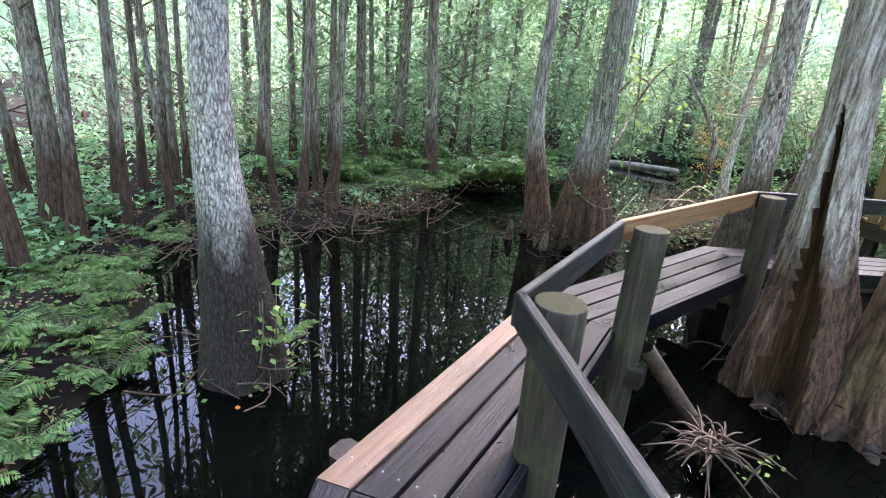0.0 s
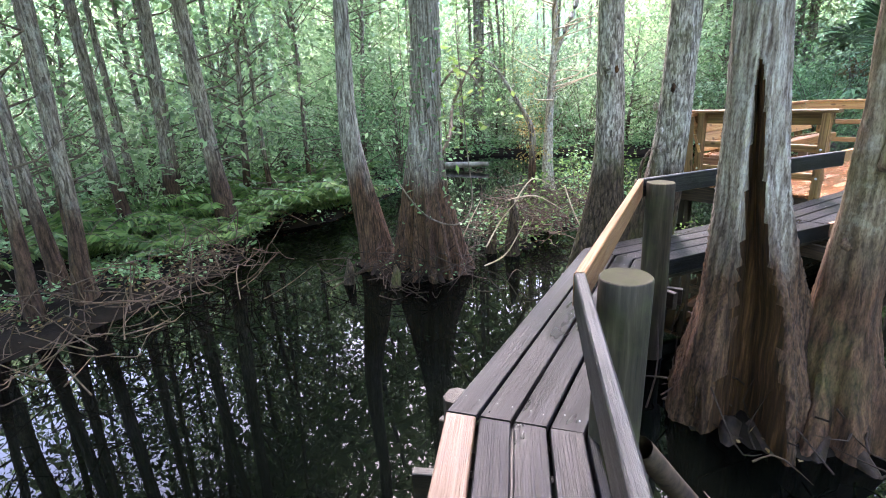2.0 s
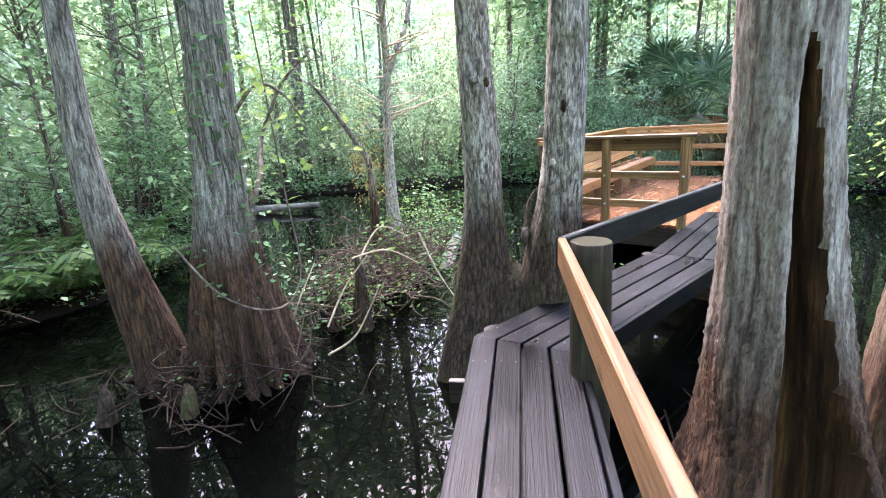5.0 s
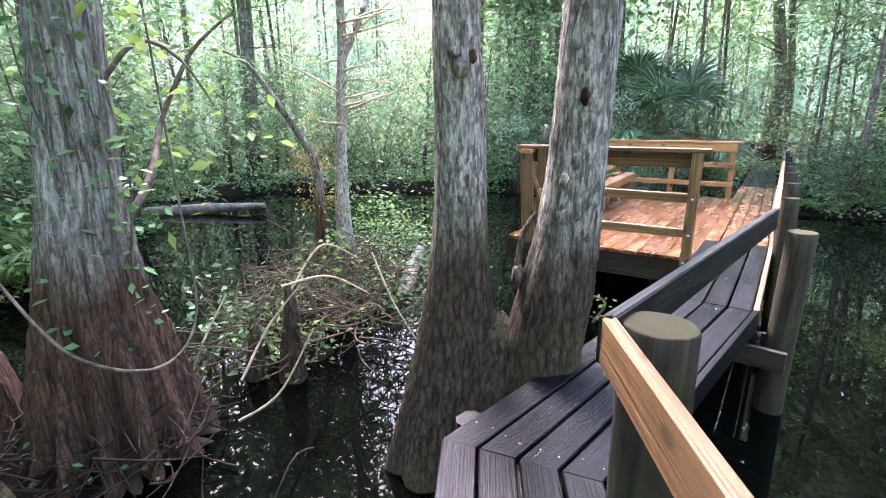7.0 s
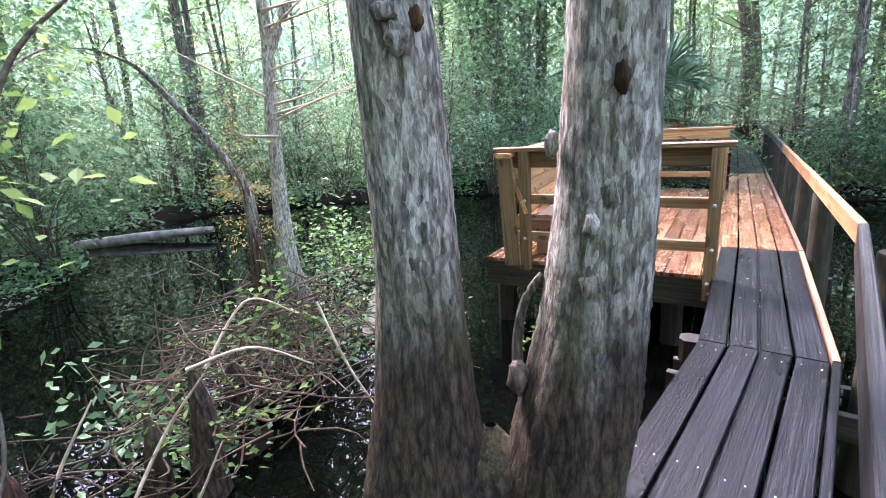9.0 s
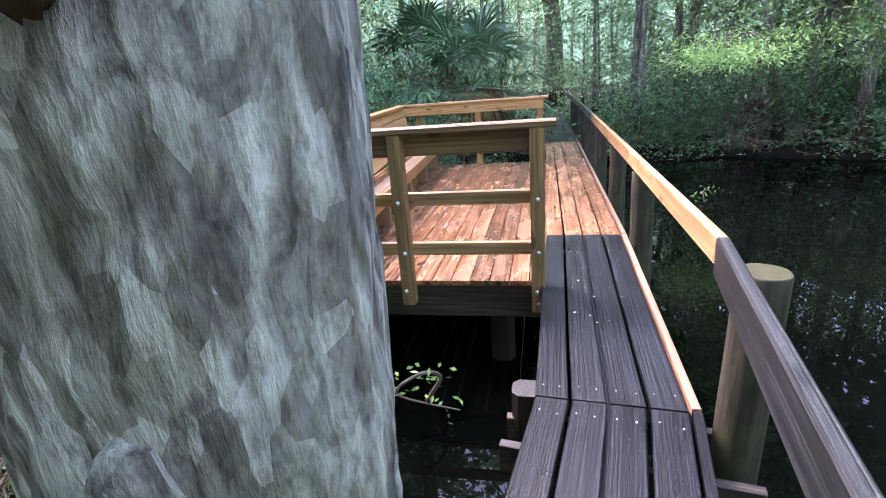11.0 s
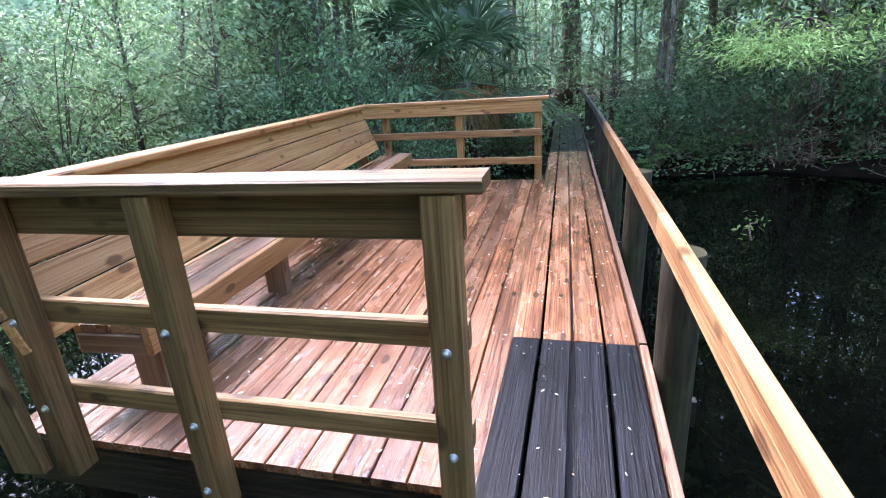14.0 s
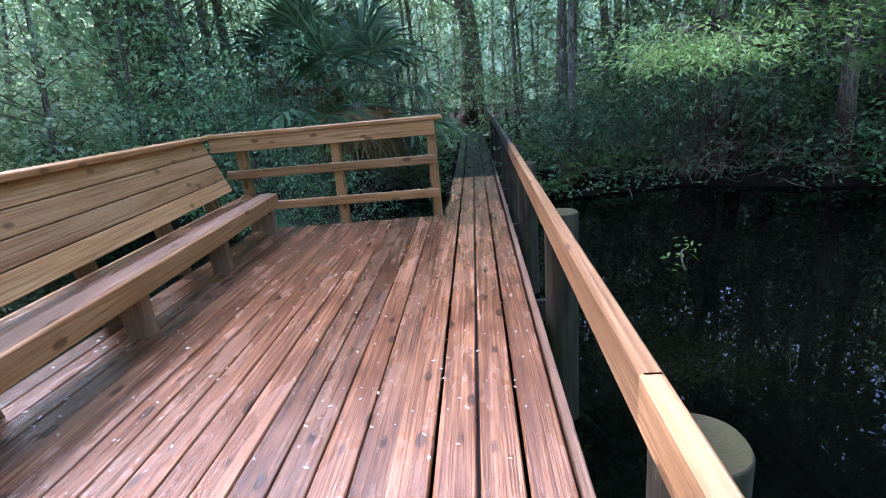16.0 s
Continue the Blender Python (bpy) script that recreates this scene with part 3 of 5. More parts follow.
rb = random.Random(4)
for k in range(len(JOINTS) - 1):
    A, B, h = JOINTS[k], JOINTS[k + 1], heading(k)
    L, ta, tb = (B - A).length, mitre(k), mitre(k + 1)
    sec = thing("boardwalk_section", pose(A.x, A.y, 0, 0, 0, math.degrees(h)), WORDS[k], "boardwalk", "boardwalk sections")
    nails = []
    for n in range(4):
        y = (1.5 - n) * PITCH
        lo, hi = y - BOARD / 2, y + BOARD / 2
        g0, g1 = (0.003 if k else 0), 0.004
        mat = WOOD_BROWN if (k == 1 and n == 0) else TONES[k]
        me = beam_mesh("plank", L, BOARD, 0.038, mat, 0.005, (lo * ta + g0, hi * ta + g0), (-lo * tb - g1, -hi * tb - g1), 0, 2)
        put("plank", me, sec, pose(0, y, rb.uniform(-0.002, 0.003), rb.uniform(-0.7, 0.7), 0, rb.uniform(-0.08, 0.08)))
        step = 0.62 if k == 5 else 1.1
        for i in range(int(L / step) + 1):
            x = min(max(0.09 + y * ta, 0.09 + i * step), L - 0.09 - y * tb)
            for s in (-0.035, 0.035):
                nails.append(nail(x + rb.uniform(-0.01, 0.01), y + s + rb.uniform(-0.008, 0.008), 0.002))
    tagged(put("nail_heads", mesh("nail_heads", *join(nails), STEEL), sec), kind="stuff")
    # curb board along the water side, stringers and cross bearers
    yr = -2 * PITCH - 0.022
    curb = beam_mesh("curb", L, 0.036, 0.14, WOOD_BROWN if k in (4, 5) else WOOD_GRAY, 0.004, (yr * ta + 0.01,) * 2, (-yr * tb - 0.012,) * 2)
    put("curb", curb, sec, pose(0, yr, 0.012), "narrow edge board")
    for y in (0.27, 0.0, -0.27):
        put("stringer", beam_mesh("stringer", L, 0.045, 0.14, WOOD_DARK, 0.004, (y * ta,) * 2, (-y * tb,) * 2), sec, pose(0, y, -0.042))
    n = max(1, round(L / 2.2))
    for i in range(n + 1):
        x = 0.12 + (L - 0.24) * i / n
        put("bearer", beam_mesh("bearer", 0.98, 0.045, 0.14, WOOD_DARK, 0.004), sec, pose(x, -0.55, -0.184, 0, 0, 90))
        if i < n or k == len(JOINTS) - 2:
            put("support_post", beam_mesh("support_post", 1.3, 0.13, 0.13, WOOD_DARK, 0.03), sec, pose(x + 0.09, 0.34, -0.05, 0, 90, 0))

# ---- handrails on round posts ----
RAIL_Z, RH, RT = 0.725, 0.138, 0.04


def round_post(name, x, y, top, parent, rad=0.1, tilt=(0, 0), bottom=-1.35, mat=POST):
    """A round timber post with a sawn mossy top."""
    seg, rings = 28, 14
    r = np.random.default_rng(int(abs(x * 977 + y * 131) * 10))
    a = np.linspace(0, 2 * np.pi, seg, endpoint=False)
    zs = np.linspace(bottom, top - 0.006, rings)
    w = 1 + 0.025 * np.sin(2 * a + r.uniform(0, 6)) + 0.015 * np.sin(5 * a + r.uniform(0, 6))
    V = [np.stack([x + rad * w * np.cos(a) * (1.04 - 0.04 * i / rings), y + rad * w * np.sin(a) * (1.04 - 0.04 * i / rings), np.full(seg, z)], -1) for i, z in enumerate(zs)]
    V = np.concatenate(V + [np.stack([x + rad * 0.95 * w * np.cos(a), y + rad * 0.95 * w * np.sin(a), np.full(seg, top)], -1)])
    V = V + np.stack([(V[:, 2] - bottom) * tilt[0], (V[:, 2] - bottom) * tilt[1], 0 * V[:, 2]], -1)
    q = [(i * seg + j, i * seg + (j + 1) % seg, (i + 1) * seg + (j + 1) % seg, (i + 1) * seg + j) for i in range(rings) for j in range(seg)]
    c = rings * seg
    cap = [(c + j, c + j + 1, c + seg - 2 - j, c + seg - 1 - j) for j in range(seg // 2 - 1)]
    V = V - [x, y, 0]
    me = mesh(name, V, q + cap, [mat, POST_TOP], [0] * len(q) + [1] * len(cap))
    for i, p in enumerate(me.polygons):
        p.use_smooth = i < len(q)
    return put(name, me, parent, pose(x, y, 0))


def bolt(parent, p, way, r=0.014, name="bolt"):
    """A bolt head with a washer that looks along way."""
    way = Vector(way).normalized()
    q = way.to_track_quat("Z", "Y").to_matrix().to_4x4()
    q.translation = Vector(p)
    a = np.linspace(0, 2 * np.pi, 10, endpoint=False)
    rings = [(r * 1.35, -0.004), (r * 1.35, 0.003), (r * 0.85, 0.004), (r * 0.8, 0.012), (r * 0.4, 0.015)]
    V = np.concatenate([np.stack([rr * np.cos(a), rr * np.sin(a), np.full(10, z)], -1) for rr, z in rings])
    Q = [(i * 10 + j, i * 10 + (j + 1) % 10, (i + 1) * 10 + (j + 1) % 10, (i + 1) * 10 + j) for i in range(4) for j in range(10)]
    Q += [(40, 41, 42, 49), (42, 43, 48, 49), (43, 44, 47, 48), (44, 45, 46, 47)]
    return put(name, mesh(name, V, Q, STEEL), parent, q)


RAILS = [(1.75, 0.75), (1.395, 2.10), (2.035, 3.40), (3.52, 4.99), (6.03, 5.34), (8.06, 5.905), (11.6, 6.90), (14.5, 7.72), (22.4, 10.05)]
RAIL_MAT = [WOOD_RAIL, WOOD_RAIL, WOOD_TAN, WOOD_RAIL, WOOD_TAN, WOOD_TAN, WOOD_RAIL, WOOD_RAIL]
RAIL_WORDS = ["weathered grey handrail board on a round post", "weathered grey handrail board on a mossy post", "new yellow pine handrail on a round mossy post", "grey-green weathered handrail on a round post", "new pine handrail bowed along the boardwalk", "new pine handrail beside the platform on round posts", "old dark handrail running to the forest", "old dark handrail far down the boardwalk"]
POSTS_BETWEEN = {5: (0.5,), 6: (0.5,), 7: (0.3, 0.62)}
for k in range(len(RAILS) - 1):
    p, q = Vector((*RAILS[k], RAIL_Z)), Vector((*RAILS[k + 1], RAIL_Z))
    d = (q - p).normalized()
    n = Vector((d.y, -d.x, 0))
    hr = thing("handrail", pose(p.x, p.y, 0), RAIL_WORDS[k], "handrail", "handrails of the boardwalk")
    a, b = p + n * RT / 2, q + n * RT / 2
    if k:
        prev = (p - Vector((*RAILS[k - 1], RAIL_Z))).normalized()
    beam("rail", a - p.xy.to_3d() - d * 0.012, b - p.xy.to_3d() - d * 0.006, RT, RH if k < 4 else 0.105, RAIL_MAT[k], hr)
    for f in (0.0, *POSTS_BETWEEN.get(k, ())):
        c = p.lerp(q, f)
        if f == 0 and k:
            dd = (d + prev).normalized()
            nn = Vector((dd.y, -dd.x, 0))
        else:
            nn = n
        c = c + nn * (RT + 0.108) + d * (0.06 if f == 0 else 0)
        round_post("post", c.x - p.x, c.y - p.y, RAIL_Z - (0.17 if k >= 5 else 0.12 if k == 4 else 0) + rb.uniform(-0.03, 0.0), hr, 0.1 if k < 4 else 0.085, (rb.uniform(-0.02, 0.02), rb.uniform(-0.02, 0.02)))
        bolt(hr, c - p.xy.to_3d() - Vector((0, 0, RAIL_Z + 0.17)) - nn * 0.102, -nn)
        bolt(hr, c - p.xy.to_3d() - Vector((0, 0, RAIL_Z + 0.225)) - nn * 0.102, -nn)

# ---- viewing platform, its guard rails and bench ----
PLAT = pose(7.12, 6.25, 0, 0, 0, 16.6)
PL, PW = 5.05, 1.95
deck = thing("viewing_platform", PLAT, "wooden viewing platform of wet red-brown decking over water", "platform")
npl = 15
pw = (PW + 0.05) / npl
deck_nails = []
for n in range(npl):
    y = -0.02 + (n + 0.5) * pw
    put("plank", beam_mesh("plank", PL - 0.06 + rb.uniform(-0.015, 0.015), pw - 0.006, 0.034, WOOD_RED, 0.004, divisions=2), deck, pose(0.03, y, rb.uniform(-0.001, 0.0015), rb.uniform(-0.4, 0.4)))
    for i in range(9):
        for s in (-0.04, 0.04):
            deck_nails.append(nail(0.08 + i * (PL - 0.16) / 8 + rb.uniform(-0.01, 0.01), y + s + rb.uniform(-0.006, 0.006), 0.0005, 0.004))
tagged(put("nail_heads", mesh("nail_heads", *join(deck_nails), STEEL), deck), kind="stuff")
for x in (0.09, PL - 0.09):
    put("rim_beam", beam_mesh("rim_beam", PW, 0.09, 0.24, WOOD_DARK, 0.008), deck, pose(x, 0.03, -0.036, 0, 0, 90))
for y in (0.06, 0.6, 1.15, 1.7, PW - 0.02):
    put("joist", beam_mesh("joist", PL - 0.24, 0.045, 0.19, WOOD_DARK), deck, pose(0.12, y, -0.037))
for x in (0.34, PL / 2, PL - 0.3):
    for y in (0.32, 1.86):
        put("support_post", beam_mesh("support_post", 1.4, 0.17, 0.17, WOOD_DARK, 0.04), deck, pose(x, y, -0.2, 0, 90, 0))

CAP = 1.0


def guard(name, x, inward, label, posts, tips, mat, reach=2.3, CAP=1.0):
    """A guard rail across the platform at x: posts outside, rails inside, a flat cap on top."""
    g = thing(name, PLAT @ pose(x, 0, 0), label, "guard rail")
    s = inward
    for y, tip in zip(posts, tips):
        put("post", beam_mesh("post", CAP - 0.042 - tip, 0.088, 0.088, mat, 0.005), g, Matrix.Translation((-s * 0.045 - 0.044 * 1, y, tip)) @ pose(0, 0, 0, 0, -90, 0))
        for z in (0.58, 0.24, -0.03, -0.11):
            if z > tip + 0.03:
                bolt(g, (-s * 0.089, y + rb.uniform(-0.012, 0.012), z), (-s, 0, 0), 0.011)
    y0, y1 = posts[0] - 0.045, reach
    for nm, z, hgt in (("header_board", CAP - 0.043, 0.14), ("middle_rail", 0.625, 0.088), ("lower_rail", 0.285, 0.088)):
        put(nm, beam_mesh(nm, y1 - y0 - (0.12 if nm != "header_board" else 0), 0.038, hgt, mat), g, pose(s * 0.021, y0, z, 0, 0, 90))
    put("cap", beam_mesh("cap", reach + 0.12, 0.142, 0.04, mat, 0.007), g, pose(-s * 0.02, -0.06, CAP, 0, 0, 90), "weathered flat cap board" if s > 0 else "")
    return g


guard("guard_rail", 0.0, 1, "treated pine guard rail with a flat weathered cap", (0.05, 0.92, 1.54), (-0.17, -0.13, -0.06), WOOD_OLIVE, 1.76, 1.045)
guard("guard_rail", PL, -1, "new pine guard rail at the platform's far end", (0.06, 1.04, 2.02), (-0.1, -0.1, -0.1), WOOD_NEW)

bench = thing("bench", PLAT @ pose(5.05, -0.03, 0, 0, 0, 3.3) @ pose(-5.05, 0, 0), "long wet pine bench with a high sloping plank back", "bench")
SZ = 0.395
for y, w in ((1.78, 0.138), (1.925, 0.138)):
    put("seat_plank", beam_mesh("seat_plank", 4.62, w, 0.036, WOOD_RED if y > 1.9 else WOOD_BROWN, 0.006), bench, pose(0.34, y, SZ))
put("front_board", beam_mesh("front_board", 4.62, 0.036, 0.13, WOOD_NEW), bench, pose(0.34, 1.692, SZ - 0.004))
put("rear_board", beam_mesh("rear_board", 4.62, 0.036, 0.13, WOOD_NEW), bench, pose(0.34, 2.012, SZ - 0.004))
for i in range(5):
    x = 0.42 + i * 1.11
    put("leg", beam_mesh("leg", SZ - 0.04, 0.14, 0.088, WOOD_BROWN), bench, pose(x, 1.80, 0, 0, -90, 0))
    put("seat_bearer", beam_mesh("seat_bearer", 0.3, 0.04, 0.09, WOOD_BROWN), bench, pose(x - 0.07, 1.71, SZ - 0.04, 0, 0, 90))
# the back leans outward and runs at a slight angle to the seat
BACK = pose(5.05, 0, 0, 0, 0, 2.9) @ pose(-5.05, 0, 0)
b_lo, b_hi = Vector((0, 2.07, 0.47)), Vector((0, 2.26, 0.965))
slope = (b_hi - b_lo)
face = Vector((0, -slope.z, slope.y)).normalized()
for n in range(4):
    c = b_lo + slope * ((n + 1) / 4)
    m = along(c + Vector((0.10, 0, 0)), c + Vector((1, 0, 0)), face)
    put("back_board", beam_mesh("back_board", 4.86, slope.length / 4 - 0.006, 0.036, WOOD_NEW, 0.005), bench, BACK @ m @ pose(0, -slope.length / 8, 0))
for i in range(6):
    x = 0.12 + i * 0.955 if i else 0.07
    foot, head = BACK @ Vector((x, 2.14, 0.0)), BACK @ Vector((x, 2.31 if i else 2.2, 0.96))
    beam("back_support", foot, head, 0.04, 0.14, WOOD_OLIVE, bench, up=(0, -1, 0.1))
put("cap", beam_mesh("cap", 4.98, 0.142, 0.04, WOOD_NEW, 0.007), bench, BACK @ pose(0.04, 2.285, CAP + 0.002))


# ---- the large trees by the boardwalk ----
def tree_thing(name, label, group=""):
    return thing(name, Matrix.Identity(4), label, "tree", group)


def add_trunk(parent, path, radii, mat, name="trunk", **kw):
    V, Q, idx = trunk_arrays(path, radii, **kw)
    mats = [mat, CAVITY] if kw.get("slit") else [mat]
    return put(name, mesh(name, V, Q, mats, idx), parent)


def knob(parent, p, r, mat, name="burl", squash=(1, 1, 1.2), seed=0):
    """A lumpy burl or knot on a trunk."""
    g = np.random.default_rng(seed)
    u, v = np.meshgrid(np.linspace(0, 2 * np.pi, 14, endpoint=False), np.linspace(0.05, np.pi - 0.05, 9), indexing="ij")
    rr = r * (1 + 0.16 * np.sin(3 * u + g.uniform(0, 6)) * np.sin(2 * v) + 0.12 * np.sin(5 * v + u + g.uniform(0, 6)))
    V = np.stack([rr * np.cos(u) * np.sin(v) * squash[0], rr * np.sin(u) * np.sin(v) * squash[1], rr * np.cos(v) * squash[2]], -1) + np.array(p)
    a, b = np.meshgrid(np.arange(14), np.arange(8), indexing="ij")
    k, k2 = a * 9 + b, ((a + 1) % 14) * 9 + b
    return put(name, mesh(name, V.reshape(-1, 3), np.stack([k, k + 1, k2 + 1, k2], -1).reshape(-1, 4), mat), parent)


def crown(parent, centre, size, count, per, leaf, seed, mat=LEAF_CANOPY, name="crown", limbs=None, flat=0.35, width=0.45):
    """Limbs and sprays of leaves about a centre."""
    g = np.random.default_rng(seed)
    c = np.array(centre) + g.normal(size=(count, 3)) * np.array(size)
    c[:, 2] = np.maximum(c[:, 2], centre[2] - 1.4 * size[2])
    tagged(put(name, mesh(name, *spray(c, per, leaf * 3.2, flat, leaf, leaf * width, g), mat, smooth=False), parent), kind="stuff")
    if limbs:
        root, r0 = limbs
        out = []
        for k in range(min(count, 14)):
            mid = (np.array(root) + c[k]) / 2 + g.normal(size=3) * 0.15
            out.append(tube([root, mid, c[k]], [r0, r0 * 0.6, r0 * 0.2], 5, 6))
        tagged(put("limbwork", mesh("limbwork", *join(out), TWIG), parent), kind="stuff")


# pale tree on a hummock
t = tree_thing("pale_barked_tree", "pale plated-bark tree with a dark flood-stained foot")
add_trunk(t, [(-0.42, 3.42, -1.0), (-0.43, 3.40, -0.6), (-0.44, 3.40, -0.25), (-0.46, 3.38, 0.05), (-0.48, 3.38, 0.42), (-0.51, 3.36, 0.8), (-0.52, 3.36, 1.3), (-0.50, 3.38, 1.8), (-0.45, 3.45, 3.4), (-0.4, 3.5, 9.0)], [0.36, 0.30, 0.25, 0.215, 0.172, 0.14, 0.118, 0.112, 0.105, 0.07], BARK_PALE, seg=56, rings=100, flute=(6, 0.10, 0.6), rough=0.035, seed=3)
for rv, rq in root_fan((-0.43, 3.38, -0.72), 13, 0.22, 0.45, 0.03, 5, 0.22):
    put("root", mesh("root", rv, rq, ROOT), t)
knob(t, (-0.26, 2.98, -0.70), 0.016, FUNGUS, "bracket_fungus", (1, 1, 0.7), 12)
crown(t, (-0.49, 3.25, 1.16), (0.012, 0.012, 0.05), 12, 10, 0.022, 2, LEAF_DEAD, "air_plant")
crown(t, (-0.7, 3.7, 8.5), (2.6, 2.6, 1.8), 210, 30, 0.2, 11, limbs=((-0.45, 3.5, 7.0), 0.05))

# leaning tree and the buttressed tree on one hummock
t = tree_thing("leaning_tree", "leaning slim grey tree with a white bark patch")
add_trunk(t, [(1.99, 8.05, -1.0), (1.96, 8.05, -0.57), (1.90, 8.06, -0.12), (1.83, 8.06, 0.3), (1.75, 8.07, 0.86), (1.74, 8.07, 1.38), (1.76, 8.07, 1.86), (1.79, 8.06, 2.6), (1.7, 8.2, 9.0)], [0.28, 0.224, 0.19, 0.155, 0.122, 0.10, 0.088, 0.08, 0.05], BARK_GRAY, seg=40, rings=90, flute=(5, 0.2, 0.9), rough=0.06, seed=13)
crown(t, (1.4, 8, 8.5), (2.4, 2.4, 1.8), 190, 28, 0.2, 12, limbs=((1.7, 8.1, 7.0), 0.04))
t = tree_thing("buttressed_cypress", "large cypress with deep red-brown buttress folds and vines")
add_trunk(t, [(2.62, 7.66, -1.0), (2.59, 7.66, -0.7), (2.57, 7.66, -0.22), (2.55, 7.67, 0.26), (2.57, 7.66, 0.82), (2.60, 7.66, 1.35), (2.63, 7.65, 1.85), (2.66, 7.64, 3.0), (2.6, 7.8, 10)], [0.56, 0.46, 0.365, 0.275, 0.203, 0.178, 0.168, 0.16, 0.10], BARK_GRAY, seg=110, rings=130, flute=(13, 0.30, 1.9), rough=0.06, seed=21)
for rv, rq in root_fan((2.6, 7.64, -0.68), 17, 0.36, 0.55, 0.04, 8, 0.22):
    put("root", mesh("root", rv, rq, ROOT), t)
for rv, rq in root_fan((2.0, 8.0, -0.66), 9, 0.2, 0.45, 0.03, 9, 0.2):
    put("root", mesh("root", rv, rq, ROOT), t)
crown(t, (2.4, 7.7, 9.0), (2.8, 2.8, 2.0), 230, 30, 0.2, 14, limbs=((2.6, 7.8, 7.5), 0.06))

# the twin tree that the boardwalk skirts
t = tree_thing("twin_trunk_tree", "two grey flaking trunks grown together at a mossy foot")
add_trunk(t, [(4.03, 6.28, -1.0), (4.06, 6.26, -0.5), (4.09, 6.23, 0.0), (4.10, 6.21, 0.4), (4.10, 6.21, 0.8), (4.09, 6.22, 1.3), (4.07, 6.24, 1.8), (4.0, 6.4, 9)], [0.38, 0.30, 0.225, 0.17, 0.142, 0.130, 0.112, 0.08], BARK_TWIN, seg=72, rings=120, flute=(7, 0.16, 1.1), rough=0.06, seed=31)
add_trunk(t, [(4.34, 5.93, -1.0), (4.35, 5.89, -0.4), (4.37, 5.84, 0.1), (4.40, 5.80, 0.39), (4.42, 5.765, 0.68), (4.43, 5.74, 1.0), (4.44, 5.73, 1.4), (4.45, 5.71, 2.2), (4.6, 5.7, 9)], [0.28, 0.235, 0.205, 0.19, 0.16, 0.144, 0.134, 0.125, 0.08], BARK_TWIN, seg=72, rings=120, flute=(6, 0.12, 0.9), rough=0.05, seed=33)
add_trunk(t, [(4.2, 6.08, -1.0), (4.21, 6.07, -0.6), (4.22, 6.05, -0.2), (4.23, 6.04, 0.12), (4.23, 6.04, 0.26)], [0.38, 0.32, 0.22, 0.13, 0.02], BARK_TWIN, "saddle", seg=40, rings=40, flute=(6, 0.15, 0.9), rough=0.05, seed=35)
knob(t, (4.005, 6.115, 1.50), 0.036, BARK_TWIN, seed=4)
knob(t, (3.985, 6.14, 1.57), 0.03, BARK_TWIN, seed=5, squash=(1.2, 1.2, 0.8))
# knot holes as raised lumps, the hole's shade in their dark colour
knob(t, (4.05, 6.085, 1.55), 0.024, CAVITY, "knot_hole", seed=25, squash=(0.8, 0.8, 1.3))
knob(t, (4.32, 5.64, 1.36), 0.024, CAVITY, "knot_hole", seed=6, squash=(0.8, 0.8, 1.6))
knob(t, (4.325, 5.67, 1.07), 0.042, BARK_TWIN, seed=7, squash=(0.7, 0.7, 1.1))
knob(t, (4.27, 5.69, 0.99), 0.03, BARK_TWIN, seed=27, squash=(0.7, 0.7, 1.1))
knob(t, (4.29, 5.70, 0.82), 0.03, BARK_TWIN, seed=8)
knob(t, (4.31, 5.84, 1.2), 0.026, BARK_TWIN, seed=28, squash=(0.8, 0.8, 1.5))
knob(t, (4.25, 5.93, 0.47), 0.045, BARK_HOLLOW, "broken_stub", (0.8, 0.8, 1.3), 9)
put("dead_limb", mesh("dead_limb", *tube([(4.275, 5.95, 0.47), (4.285, 5.955, 0.6), (4.31, 5.94, 0.72), (4.345, 5.90, 0.80)], [0.02, 0.017, 0.015, 0.012], 8, 14), BARK_TWIN), t)
crown(t, (4.2, 5.8, 9.0), (1.3, 1.3, 1.6), 80, 28, 0.17, 15, limbs=((4.2, 5.9, 7.6), 0.05))

# hollow tree with a long slit, and the swollen tree beside it
t = tree_thing("hollow_tree", "dead-looking grey cypress split by a long dark hollow")
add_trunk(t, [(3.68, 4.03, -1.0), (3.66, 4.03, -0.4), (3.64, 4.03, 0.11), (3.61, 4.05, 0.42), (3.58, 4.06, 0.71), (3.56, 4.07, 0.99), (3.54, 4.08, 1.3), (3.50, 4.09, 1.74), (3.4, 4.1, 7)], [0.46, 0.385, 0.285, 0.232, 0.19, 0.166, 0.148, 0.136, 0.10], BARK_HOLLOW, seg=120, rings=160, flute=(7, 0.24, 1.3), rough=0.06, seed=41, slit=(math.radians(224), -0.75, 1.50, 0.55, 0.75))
for rv, rq in root_fan((3.66, 4.03, -0.72), 12, 0.35, 0.5, 0.05, 18, 0.25):
    put("root", mesh("root", rv, rq, ROOT), t)
put("tag", beam_mesh("tag", 0.026, 0.004, 0.05, STEEL), t, pose(3.395, 4.01, 0.99, 0, 0, -62), "small pale survey tag")
knob(t, (3.47, 4.20, 0.53), 0.03, LOG, "knot", seed=9)
crown(t, (3.7, 4.1, 7.5), (0.9, 0.9, 1.2), 40, 28, 0.16, 16)
t = tree_thing("swollen_tree", "smooth brown tree with a swollen waist and stilted red roots")
